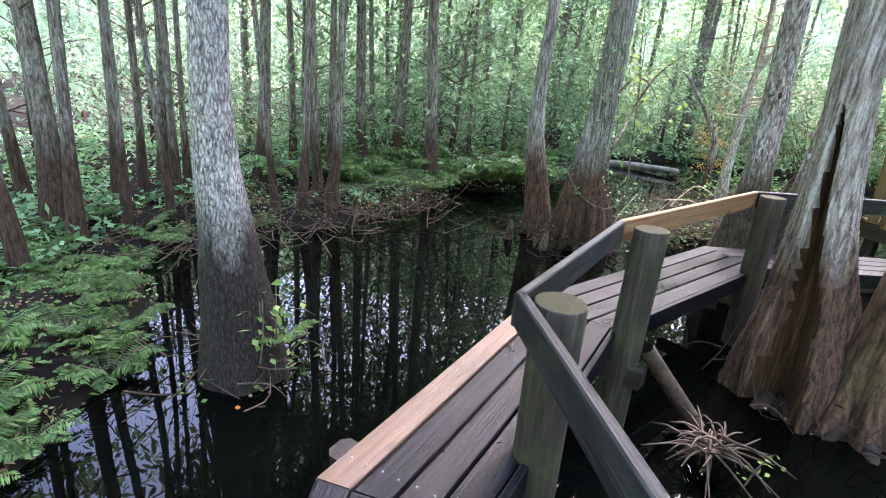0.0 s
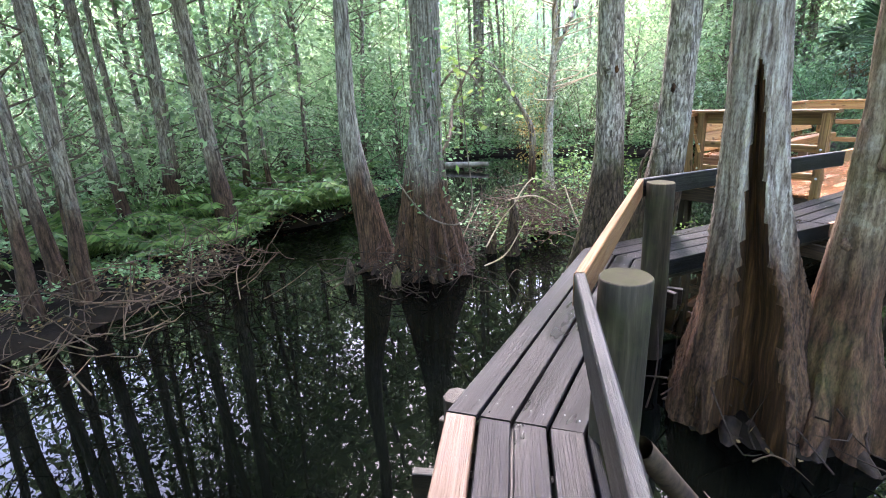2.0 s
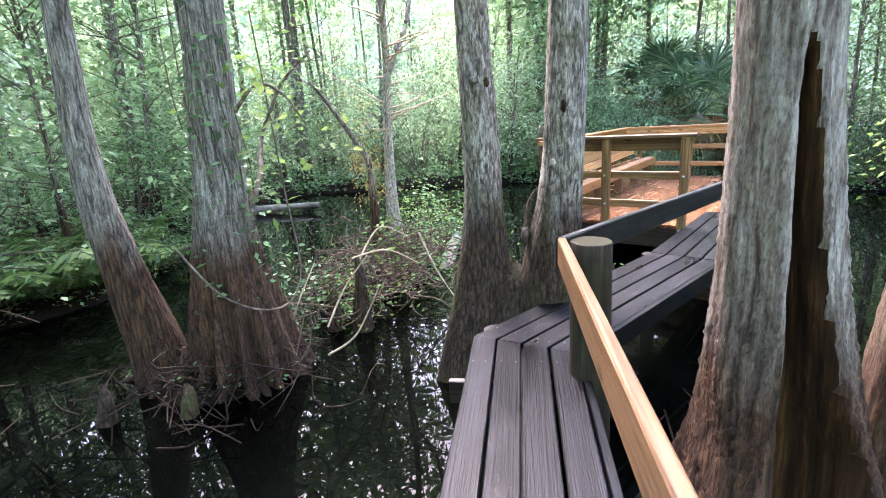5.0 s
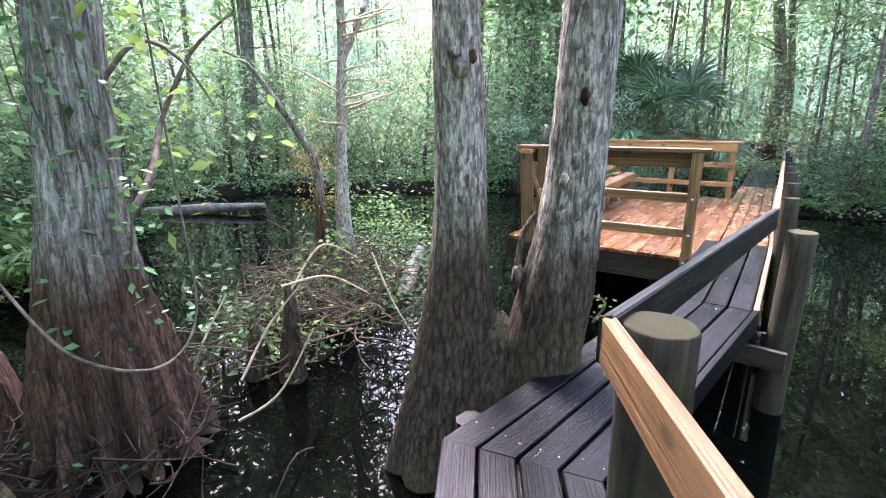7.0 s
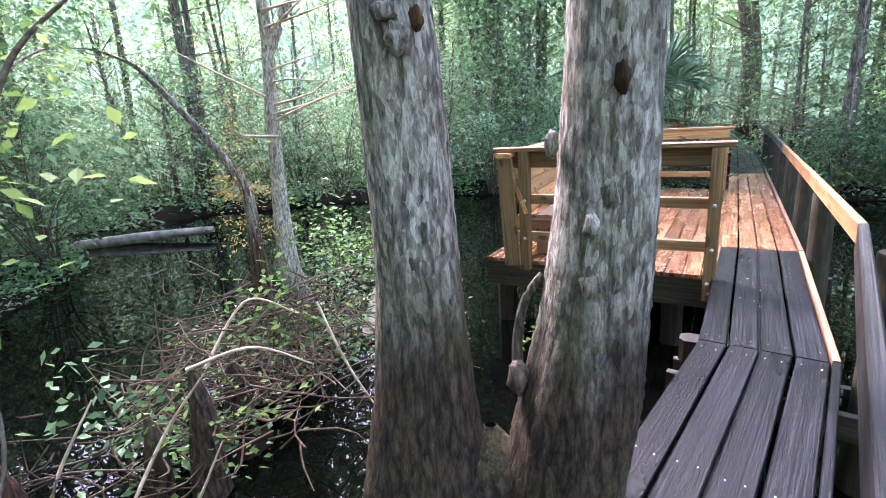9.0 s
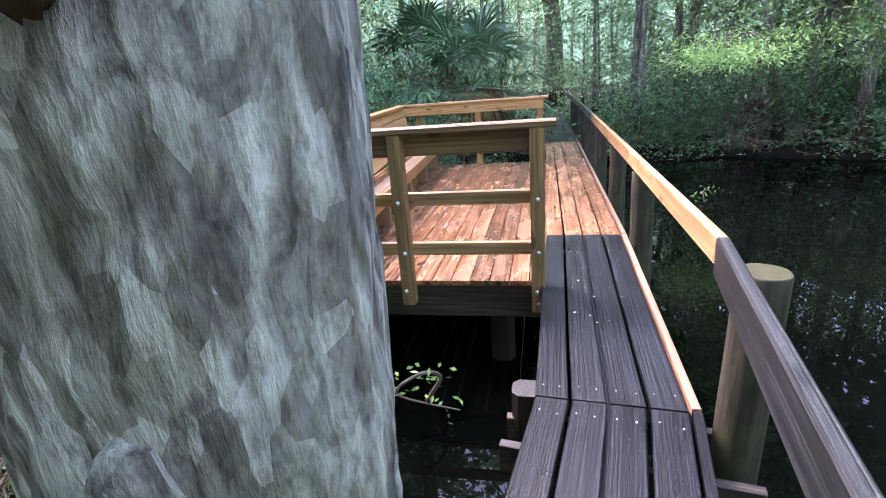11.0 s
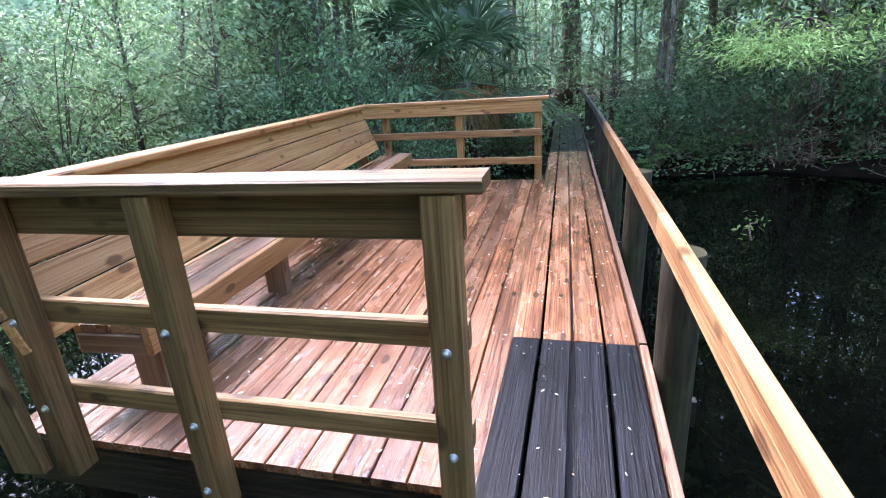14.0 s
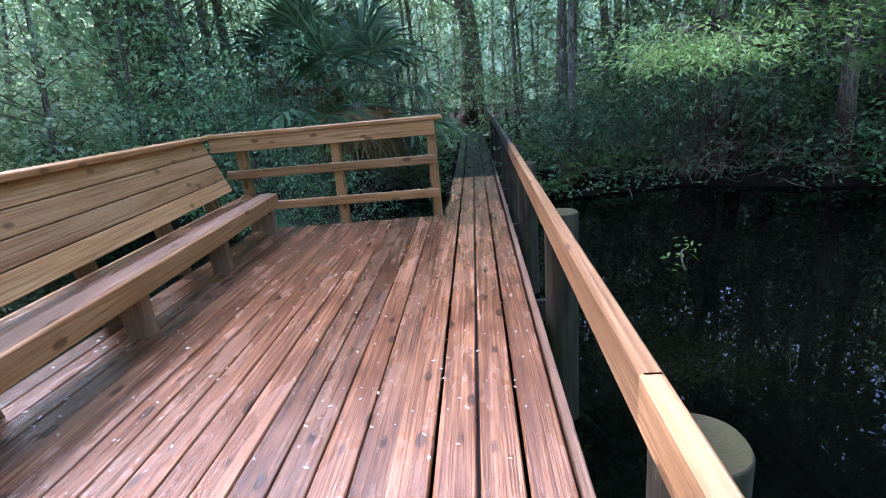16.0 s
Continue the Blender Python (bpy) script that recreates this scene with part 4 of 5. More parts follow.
add_trunk(t, [(4.03, 3.72, -1.0), (4.03, 3.72, -0.57), (4.02, 3.74, -0.23), (4.01, 3.75, 0.11), (4.01, 3.74, 0.42), (4.02, 3.72, 0.71), (4.01, 3.73, 0.98), (4.00, 3.74, 1.23), (3.98, 3.76, 1.6), (3.95, 3.8, 7)], [0.36, 0.275, 0.212, 0.160, 0.138, 0.130, 0.112, 0.080, 0.068, 0.045], BARK_BROWN, seg=90, rings=130, flute=(9, 0.34, 1.15), rough=0.05, seed=51)
for rv, rq in root_fan((4.02, 3.72, -0.62), 13, 0.2, 0.5, 0.045, 28, 0.34):
    put("root", mesh("root", rv, rq, ROOT), t)
knob(t, (3.95, 3.62, 0.97), 0.06, BARK_BROWN, "burl", (1, 1, 1.4), 10)
knob(t, (3.92, 3.72, 0.5), 0.05, BARK_BROWN, "burl", (1, 1, 1.1), 110)
crown(t, (4.2, 3.6, 7.5), (0.9, 0.9, 1.2), 40, 28, 0.16, 17)

# forked whitish tree with its vine-hung neighbour on the brush island
t = tree_thing("whitish_forked_tree", "slender whitish tree forked above the brush pile")
add_trunk(t, [(5.27, 9.43, -0.9), (5.23, 9.44, -0.38), (5.17, 9.47, 0.0), (5.16, 9.47, 0.44), (5.18, 9.47, 0.98), (5.2, 9.45, 1.6), (5.24, 9.43, 2.2), (5.2, 9.6, 6)], [0.19, 0.136, 0.1, 0.078, 0.065, 0.055, 0.048, 0.03], BARK_WHITE, seg=24, rings=60, flute=(5, 0.12, 0.5), rough=0.05, seed=61)
put("fork", mesh("fork", *tube([(5.22, 9.45, 1.95), (5.44, 9.4, 2.4), (5.64, 9.4, 3.0), (5.82, 9.4, 5)], [0.05, 0.042, 0.035, 0.02], 10, 16), BARK_WHITE), t)
g = np.random.default_rng(62)
tw = []
for k in range(26):
    a, z = g.uniform(0, 6.28), g.uniform(1.2, 3.6)
    o = np.array([5.2, 9.4, z])
    d = np.array([math.cos(a), math.sin(a), g.uniform(0.1, 0.7)]) * g.uniform(0.5, 1.2)
    tw.append(tube([o, o + d * 0.5 + g.normal(size=3) * 0.08, o + d + g.normal(size=3) * 0.12], [0.014, 0.008, 0.003], 4, 6))
tagged(put("twigwork", mesh("twigwork", *join(tw), TWIG_PALE), t), kind="stuff")
crown(t, (5.2, 9.6, 3.6), (0.7, 0.7, 0.7), 40, 22, 0.07, 63, LEAF_CANOPY)
t = tree_thing("arching_vine_tree", "arching dark limb hung with ochre leaves")
add_trunk(t, [(4.86, 9.42, -0.9), (4.87, 9.45, 0.08), (4.87, 9.46, 0.85), (4.58, 9.47, 1.31), (4.36, 9.44, 1.60), (4.15, 9.38, 1.84), (3.9, 9.35, 1.93), (3.6, 9.2, 1.9), (3.35, 9.1, 1.72)], [0.10, 0.07, 0.05, 0.036, 0.03, 0.027, 0.024, 0.02, 0.01], BARK_GRAY, seg=14, rings=60, flute=(4, 0.05, 0.4), rough=0.06, seed=64)
crown(t, (4.85, 9.46, 0.85), (0.10, 0.10, 0.38), 34, 26, 0.035, 65, LEAF_OCHRE, "ochre_leaves")

# ---- forest trees, built once and set out ----
def forest_tree(seed, low, dense):
    g = np.random.default_rng(seed)
    t = tree_thing("cypress_tree", "slim grey-brown cypress of the flooded forest", "forest cypress trees")
    bend = g.normal(size=(4, 2)) * [[0, 0], [0.12, 0.12], [0.25, 0.25], [0.35, 0.35]]
    path = [(0, 0, -0.4), (0.0, 0.0, 0.2), (bend[1][0] * 0.4, bend[1][1] * 0.4, 0.9), (*bend[1], 3.5), (*bend[2], 8), (*bend[3], 16)]
    add_trunk(t, path, [0.22, 0.155, 0.105, 0.082, 0.066, 0.03], BARK_FAR, seg=14, rings=34, flute=(5, 0.16, 1.0), rough=0.05, seed=seed, root_z=-0.4)
    n = (60, 74, 38)[dense]
    c = g.normal(size=(n, 3)) * ([1.4, 1.4, 3.2] if dense == 1 else [1.3, 1.3, 2.8]) + [0, 0, 9.5 if dense == 1 else 11.0]
    c[:, 2] = np.maximum(c[:, 2], 5.6 + g.uniform(0, 1, n))
    put("crown", mesh("crown", *spray(c, 24, 0.55, 0.5, 0.46, 0.19, g), LEAF_CANOPY, smooth=False), t)
    if low:
        m = 30
        a, z, rad = g.uniform(0, 6.28, m), g.uniform(0.9, 6.5, m), g.uniform(0.4, 2.4, m)
        c = np.stack([rad * np.cos(a), rad * np.sin(a), z], -1)
        tw = [tube([(0, 0, p[2] - 0.3), p * [0.5, 0.5, 1] + [0, 0, 0.1], p], [0.02, 0.012, 0.004], 4) for p in c[::3]]
        tagged(put("branchwork", mesh("branchwork", *join(tw), TWIG), t), kind="stuff")
        put("foliage", mesh("foliage", *spray(c, 34, 0.27, 0.3, 0.11, 0.045, g), LEAF_CANOPY, smooth=False), t)
    else:
        tw = []
        for k in range(12):
            a, z, L = g.uniform(0, 6.28), g.uniform(1.0, 6), g.uniform(0.3, 1.5)
            tw.append(tube([(0, 0, z), (L * 0.5 * math.cos(a), L * 0.5 * math.sin(a), z + 0.1), (L * math.cos(a), L * math.sin(a), z + 0.35)], [0.015, 0.01, 0.003], 4))
        tagged(put("branchwork", mesh("branchwork", *join(tw), TWIG), t), kind="stuff")
    return t


PROTO = [forest_tree(100 + k, k > 2, 0) for k in range(5)]
BARE = [forest_tree(160 + k, False, 0) for k in range(4)]
DENSE = [forest_tree(120 + k, k % 3 != 2, 1) for k in range(4)]
INNER = [forest_tree(140 + k, k > 2, 2) for k in range(5)]
# trunks read one by one, save the added end of FAR_SHORE: x, y, thickness
NEAR_SHORE = [(-3.12, 4.25, 0.56), (-3.9, 5.54, 1.12), (-3.42, 5.24, 0.63), (-4.0, 6.62, 0.62), (-3.3, 5.89, 0.43), (-4.2, 7.39, 0.52), (-4.32, 8.02, 0.63), (-3.36, 6.97, 0.48), (-3.04, 8.94, 0.97), (-2.09, 7.44, 0.39), (-3.11, 10.55, 0.65), (-2.61, 10.1, 0.61), (-1.77, 8.42, 0.61), (-1.86, 9.25, 0.55), (-1.65, 11.65, 0.58), (-1.06, 11.18, 1.01), (-1.72, 7.63, 0.55), (-1.35, 7.96, 0.67), (-1.62, 10.62, 0.69), (-1.13, 11.84, 1.03), (-3.07, 6.4, 0.37), (-3.6, 7.6, 0.41), (-2.06, 11.8, 0.48), (-0.44, 14.2, 0.61), (0.73, 16.3, 0.75), (1.54, 18.3, 0.68), (-3.2, 9.6, 0.41)]
# from (16.9, 2.7) on: trees added to block sky reflected in the water
FAR_SHORE = [(16.4, 16.6, 1.6), (19.0, 18.2, 2.0), (20.7, 19.4, 1.8), (18.5, 16.0, 1.4), (28.4, 12.4, 3.0), (31.0, 12.5, 2.0), (24.3, 6.6, 1.4), (26.3, 6.3, 1.3), (27.2, 8.4, 1.2), (24.1, 3.3, 1.6), (21.9, 2.4, 1.2), (16.7, 18.9, 1.3), (21.3, 15.6, 1.1), (7.9, 20.4, 1.5), (8.4, 21.2, 1.1), (7.1, 24.7, 1.2), (15.7, 16.5, 1.0), (16.9, 16.8, 1.2), (15.9, 14.8, 1.0), (18.9, 20.4, 1.0), (2.7, 16.4, 1.3), (17.3, 17.8, 0.9), (16.9, 2.7, 1.2), (17.1, 0.7, 1.0), (16.7, -1.3, 1.2), (16.4, -3.3, 1.1), (17.6, -0.4, 0.9), (17.3, 4.5, 1.1), (18.2, 1.8, 1.3), (15.0, -5.2, 1.2), (13.2, -7.4, 1.1), (17.9, 3.4, 0.8)]
g = np.random.default_rng(77)
spots = []


def set_tree(x, y, thick, tall=1.0):
    spots.append((x, y))
    z = float(ground_z(np.array([x]), np.array([y]))[0])
    m = Matrix.Translation((x, y, z + 0.1)) @ pose(0, 0, 0, g.normal() * 1.6, g.normal() * 1.6, g.uniform(0, 360)) @ Matrix.Diagonal((thick, thick, tall, 1))
    s = float(shore_distance(np.array([x]), np.array([y]))[0])
    kinds = INNER if s > 3.5 else DENSE if x > 12.5 or (y > 14 and x > 9) else PROTO
    kinds = BARE if len(spots) <= len(NEAR_SHORE) and x < 3 else kinds
    p = kinds[int(g.integers(0, len(kinds)))]
    return copy_thing(p, m)


for x, y, w in NEAR_SHORE + FAR_SHORE:
    set_tree(x, y, w, g.uniform(0.9, 1.15))
cand = np.stack([g.uniform(-26, 46, 9000), g.uniform(-20, 44, 9000)], -1)
sd = shore_distance(cand[:, 0], cand[:, 1])
for (x, y), s in zip(cand, sd):
    if s < 0.35 or len(spots) > 300:
        continue
    line = abs((x - 8.2) * -0.287 + (y - 6.255) * 0.958)
    if x > 8 and line < 1.3 and x < 24:
        continue
    gap = 0.75 if s < 7 else 1.15
    if y < -1 or x < -8:
        gap = 1.8
    if min((x - a) ** 2 + (y - b) ** 2 for a, b in spots) < gap * gap or g.random() > (1.0 if s < 8 else 0.6):
        continue
    set_tree(x, y, g.choice([0.4, 0.5, 0.6, 0.7, 0.85, 1.15]) * (1 if x < 3 else 1.1), g.uniform(0.85, 1.2))
for p in PROTO + DENSE + INNER + BARE:
    for o in list(p.children_recursive) + [p]:
        bpy.data.objects.remove(o)


# ---- shrubs, ferns and ground plants ----
def shrub(seed, mat, height=2.0, n=40, per=40, leaf=0.07, label="dense green swamp shrub at the water's edge", name="shrub"):
    g = np.random.default_rng(seed)
    t = thing(name, Matrix.Identity(4), label, "shrub", "shrubs of the shore")
    a, rad = g.uniform(0, 6.28, n), np.sqrt(g.uniform(0.02, 1, n)) * height * 0.55
    z = g.uniform(0.12, 1, n) * height * (1 - 0.3 * (rad / height))
    c = np.stack([rad * np.cos(a), rad * np.sin(a), z], -1)
    tw = [tube([(g.normal() * 0.06, g.normal() * 0.06, -0.15), p * [0.35, 0.35, 0.6], p], [0.016, 0.01, 0.003], 4, 5) for p in c[::2]]
    tagged(put("stemwork", mesh("stemwork", *join(tw), TWIG), t), kind="stuff")
    put("foliage", mesh("foliage", *spray(c, per, leaf * 2.4, 0.55, leaf, leaf * 0.5, g), mat, smooth=False), t)
    return t


def fern(seed):
    g = np.random.default_rng(seed)
    t = thing("fern", Matrix.Identity(4), "arching green swamp fern clump", "fern", "ferns of the hummocks")
    V, rib = [], []
    for k in range(13):
        a, L, up = g.uniform(0, 6.28), g.uniform(0.55, 0.9), g.uniform(0.5, 0.95)
        d, s = np.array([math.cos(a), math.sin(a), 0]), np.array([-math.sin(a), math.cos(a), 0])
        f = np.linspace(0.12, 1, 22)
        P = d * (f * L * 0.75)[:, None] + np.array([0, 0, 1]) * (L * up * (f * 1.15 - 0.75 * f**2.2))[:, None]
        rib.append(tube(P[::3], np.linspace(0.006, 0.002, len(P[::3])), 4))
        w = 0.16 * np.sin(np.pi * np.clip(f, 0.06, 0.98)) ** 0.7
        for sg in (-1, 1):
            way = s * sg + d * 0.45 + [0, 0, -0.25]
            V.append(leaves(P, np.broadcast_to(way, P.shape) + g.normal(size=P.shape) * 0.08, w, 0.032, g))
    put("fronds", mesh("fronds", *join(V), LEAF_FERN, smooth=False), t)
    tagged(put("ribwork", mesh("ribwork", *join(rib), TWIG), t), kind="stuff")
    return t


SHRUBS = [shrub(200, LEAF_SHRUB), shrub(201, LEAF_SHRUB, 2.6, 50, 40, 0.075), shrub(202, LEAF_CANOPY, 1.5, 34, 40, 0.06), shrub(203, LEAF_SHRUB, 3.6, 60, 40, 0.08)]
# shrubs for the dark shore, shade put into the leaf colour
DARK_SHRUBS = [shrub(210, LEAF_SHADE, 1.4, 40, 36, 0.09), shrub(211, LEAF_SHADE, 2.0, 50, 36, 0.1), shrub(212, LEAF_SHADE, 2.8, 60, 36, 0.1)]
FERNS = [fern(300 + k) for k in range(3)]


def settle(proto, x, y, scale, drop=0.03):
    z = max(float(ground_z(np.array([x]), np.array([y]))[0]), WATER - 0.02)
    return copy_thing(proto, Matrix.Translation((x, y, z - drop)) @ pose(0, 0, 0, g.normal() * 4, g.normal() * 4, g.uniform(0, 360)) @ Matrix.Diagonal((scale, scale, scale * g.uniform(0.85, 1.15), 1)))


def scatter(protos, count, box, s_range, sizes, min_gap, drop=0.03):
    done, tries = [], 0
    while len(done) < count and tries < 6000:
        tries += 1
        x, y = g.uniform(box[0], box[2]), g.uniform(box[1], box[3])
        s = float(shore_distance(np.array([x]), np.array([y]))[0])
        line = abs((x - 8.2) * -0.287 + (y - 6.255) * 0.958)
        if not s_range[0] < s < s_range[1] or (x > 8 and line < 1.2) or (12.3 < x < 15.9 and 8.3 < y < 11.6) or any((x - a) ** 2 + (y - b) ** 2 < min_gap**2 for a, b in done):
            continue
        done.append((x, y))
        settle(protos[int(g.integers(0, len(protos)))], x, y, g.uniform(*sizes), drop)


scatter(FERNS, 44, (-3.5, 9.1, 2.3, 13.5), (0.1, 2.6), (1.1, 1.8), 0.3)
for x, y, k in ((-0.12, 3.35, 0.42), (-1.3, 2.15, 0.55), (-1.6, 2.5, 0.6), (-1.2, 1.75, 0.5), (-1.75, 3.3, 0.55), (-2.0, 2.9, 0.6)):
    settle(FERNS[int(g.integers(0, 3))], x, y, k, -0.3 if x > -0.5 else 0.03)
scatter(FERNS, 30, (-3.4, 1.4, -0.7, 4.6), (-0.05, 2.2), (0.32, 0.58), 0.24)
scatter(FERNS, 14, (-4.6, 3.8, -0.9, 7.0), (0.1, 2.4), (0.4, 0.75), 0.4)
scatter(FERNS, 22, (15, 6, 25, 14), (0.2, 5), (0.9, 1.4), 0.5)
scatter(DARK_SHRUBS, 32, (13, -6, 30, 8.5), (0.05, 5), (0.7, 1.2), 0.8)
scatter(SHRUBS, 26, (13, 8.5, 30, 22), (0.05, 5), (0.7, 1.2), 0.8)
for x, y, k in ((13.1, 9.75, 0.62), (12.75, 10.2, 0.5), (13.7, 11.3, 1.1), (13.3, 10.9, 0.8)):
    settle(SHRUBS[1], x, y, k)
scatter(SHRUBS, 24, (3, 14, 17, 26), (0.1, 5), (0.8, 1.3), 0.9)
scatter(SHRUBS[:3], 20, (-8, 9, 4, 20), (1.0, 7), (0.7, 1.2), 1.0)
scatter(SHRUBS, 12, (-6, -9, 14, -2), (0.3, 6), (0.8, 1.2), 1.2)
for p in SHRUBS + DARK_SHRUBS + FERNS:
    for o in list(p.children_recursive) + [p]:
        bpy.data.objects.remove(o)



# ---- understory trees that fill the forest with leaves ----
def understory(seed, tall, mat, leaf):
    g = np.random.default_rng(seed)
    t = thing("understory_tree", Matrix.Identity(4), "leafy understory tree with pale green layered sprays", "tree", "understory trees")
    lean = g.normal(size=2) * 0.3
    V, Q, idx = trunk_arrays([(0, 0, -0.3), (lean[0] * 0.2, lean[1] * 0.2, tall * 0.3), (lean[0], lean[1], tall * 0.65), (lean[0] * 1.5, lean[1] * 1.3, tall)], [0.07, 0.05, 0.035, 0.01], seg=9, rings=16, flute=(4, 0.05, 0.4), rough=0.06, seed=seed, root_z=-0.3)
    put("trunk", mesh("trunk", V, Q, BARK_FAR), t)
    n = 62
    a, z = g.uniform(0, 6.28, n), g.uniform(0.1, 1.05, n) * tall
    rad = np.sqrt(g.uniform(0.03, 1, n)) * tall * 0.42 * (1.15 - 0.6 * z / tall)
    c = np.stack([rad * np.cos(a) + lean[0] * z / tall, rad * np.sin(a) + lean[1] * z / tall, z], -1)
    tw = [tube([(lean[0] * p[2] / tall * 0.8, lean[1] * p[2] / tall * 0.8, p[2] * 0.82), p * [0.6, 0.6, 0.95], p], [0.014, 0.009, 0.003], 4, 5) for p in c[::2]]
    tagged(put("branchwork", mesh("branchwork", *join(tw), TWIG), t), kind="stuff")
    put("foliage", mesh("foliage", *spray(c, 30, leaf * 2.1, 0.28, leaf, leaf * 0.5, g), mat, smooth=False), t)
    return t


UNDER = [understory(700 + k, h, m, l) for k, (h, m, l) in enumerate(((3.4, LEAF_CANOPY, 0.12), (4.6, LEAF_CANOPY, 0.14), (2.6, LEAF_PALE, 0.11), (5.4, LEAF_CANOPY, 0.15), (3.8, LEAF_PALE, 0.13)))]
# same trees for the dark shore, mostly in the shade-toned leaves
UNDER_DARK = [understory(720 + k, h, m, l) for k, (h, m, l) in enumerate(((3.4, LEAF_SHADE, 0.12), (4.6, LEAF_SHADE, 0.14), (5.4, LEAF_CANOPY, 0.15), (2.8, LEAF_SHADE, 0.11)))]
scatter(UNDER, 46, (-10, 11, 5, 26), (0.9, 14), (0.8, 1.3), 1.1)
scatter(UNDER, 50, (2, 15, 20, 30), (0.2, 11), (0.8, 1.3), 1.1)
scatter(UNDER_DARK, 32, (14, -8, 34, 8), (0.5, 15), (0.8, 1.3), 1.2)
scatter(UNDER, 28, (14, 8, 34, 22), (0.5, 15), (0.8, 1.3), 1.2)
scatter(UNDER, 5, (-12, 0, -4.5, 9), (2.5, 8), (0.8, 1.1), 1.5)
for p in UNDER + UNDER_DARK:
    for o in list(p.children_recursive) + [p]:
        bpy.data.objects.remove(o)

# ---- glowing forest backdrop beyond the trees ----
def backdrop_material():
    m, nodes, links, b = material("glowing_distant_forest", 0.95, 0.1)
    geo = nodes.new("ShaderNodeNewGeometry")
    n = noise_tex(nodes, links, mapping(nodes, links, geo.outputs["Position"], (1, 1, 0.35)), 0.5, 8, 0.75)
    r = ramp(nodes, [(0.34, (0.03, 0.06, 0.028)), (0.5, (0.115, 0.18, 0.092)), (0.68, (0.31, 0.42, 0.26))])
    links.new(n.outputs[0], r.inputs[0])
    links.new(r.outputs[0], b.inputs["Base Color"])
    # emission stands in for bright haze between the trunks
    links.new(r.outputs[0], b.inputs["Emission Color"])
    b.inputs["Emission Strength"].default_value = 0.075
    return m


a = np.linspace(0, 2 * np.pi, 97)[:-1]
top = 25 + 2.5 * np.sin(5 * a) + 1.5 * np.sin(13 * a + 1) + 1.2 * np.sin(29 * a + 2)
ring = lambda z: np.stack([8 + 62 * np.cos(a), 6 + 62 * np.sin(a), z + 0 * a], -1)
V = np.concatenate([ring(-1.0), ring(top)])
Q = [(k, (k + 1) % 96, 96 + (k + 1) % 96, 96 + k) for k in range(96)]
tagged(put("backdrop", mesh("backdrop", V, Q, backdrop_material())), "blurred, faintly glowing green backdrop of distant forest", "forest", kind="structure")


# ---- brush pile, roots, vines, logs and small plants ----
def limb(name, pts, radii, mat, label, category="branch", group="", seg=7, steps=14):
    o = np.array(pts[0], float)
    ob = put(name, mesh(name, *tube(np.array(pts, float) - o, radii, seg, steps), mat), None, Matrix.Translation(o))
    return tagged(ob, label, category, group)


g = np.random.default_rng(91)
limb("fallen_log", [(4.3, 17.0, -0.66), (5.4, 16.3, -0.58), (6.45, 15.5, -0.52)], [0.13, 0.11, 0.06], LOG, "grey fallen log lying half in the water", "log", steps=10)
limb("fallen_log", [(5.6, 8.9, -0.78), (6.3, 9.6, -0.62), (7.1, 10.5, -0.7)], [0.09, 0.1, 0.07], LOG, "mossy log sunk beside the platform", "log", steps=10)
limb("leaning_log", [(2.32, 3.31, -0.06), (2.57, 3.41, -0.38), (2.92, 3.54, -0.82)], [0.05, 0.056, 0.06], LOG_DARK, "dark round log leaning on a boardwalk post", "log", seg=12, steps=8)

# knees and stumps on the brush island
for x, y, h, r in ((3.72, 7.75, 0.75, 0.09), (3.5, 7.95, 0.5, 0.07), (4.1, 8.3, 0.5, 0.1), (4.4, 8.55, 0.4, 0.12), (2.0, 7.2, 0.25, 0.06), (1.5, 7.5, 0.3, 0.06)):
    V, Q, idx = trunk_arrays([(0, 0, -0.3), (0.02, 0.01, h * 0.3), (0.04, 0.0, h * 0.7), (0.03, 0.03, h)], [r * 1.5, r, r * 0.75, r * 0.25], seg=16, rings=20, flute=(5, 0.2, 0.5), rough=0.08, seed=int(h * 100), root_z=-0.3)
    tagged(put("cypress_knee", mesh("cypress_knee", V, Q, BARK_TWIN), None, pose(x, y, WATER)), "dark mossy cypress knee standing in water", "tree stump", "cypress knees")

# bleached broken sticks
STICKS = [((3.3, 7.6, -0.5), (3.55, 7.7, -0.2), (3.75, 7.55, 0.12)), ((3.2, 7.4, -0.68), (3.45, 7.3, -0.52), (3.7, 7.25, -0.1)), ((3.75, 7.9, 0.02), (4.1, 7.8, 0.06), (4.4, 7.65, -0.12)), ((4.7, 8.1, 0.1), (4.72, 7.8, -0.3), (4.78, 7.45, -0.65)), ((3.0, 7.9, -0.6), (3.1, 7.7, -0.2), (3.3, 7.75, 0.1)), ((3.9, 8.1, -0.1), (4.25, 8.2, 0.22), (4.5, 8.0, 0.1)), ((4.2, 8.6, -0.3), (4.8, 8.7, 0.05), (5.4, 8.3, 0.2))]
for k, pts in enumerate(STICKS):
    limb("broken_stick", pts, [0.011, 0.009, 0.004], TWIG_PALE if k < 6 else TWIG, "bare pale broken stick in the brush pile", "branch", "sticks of the brush pile")


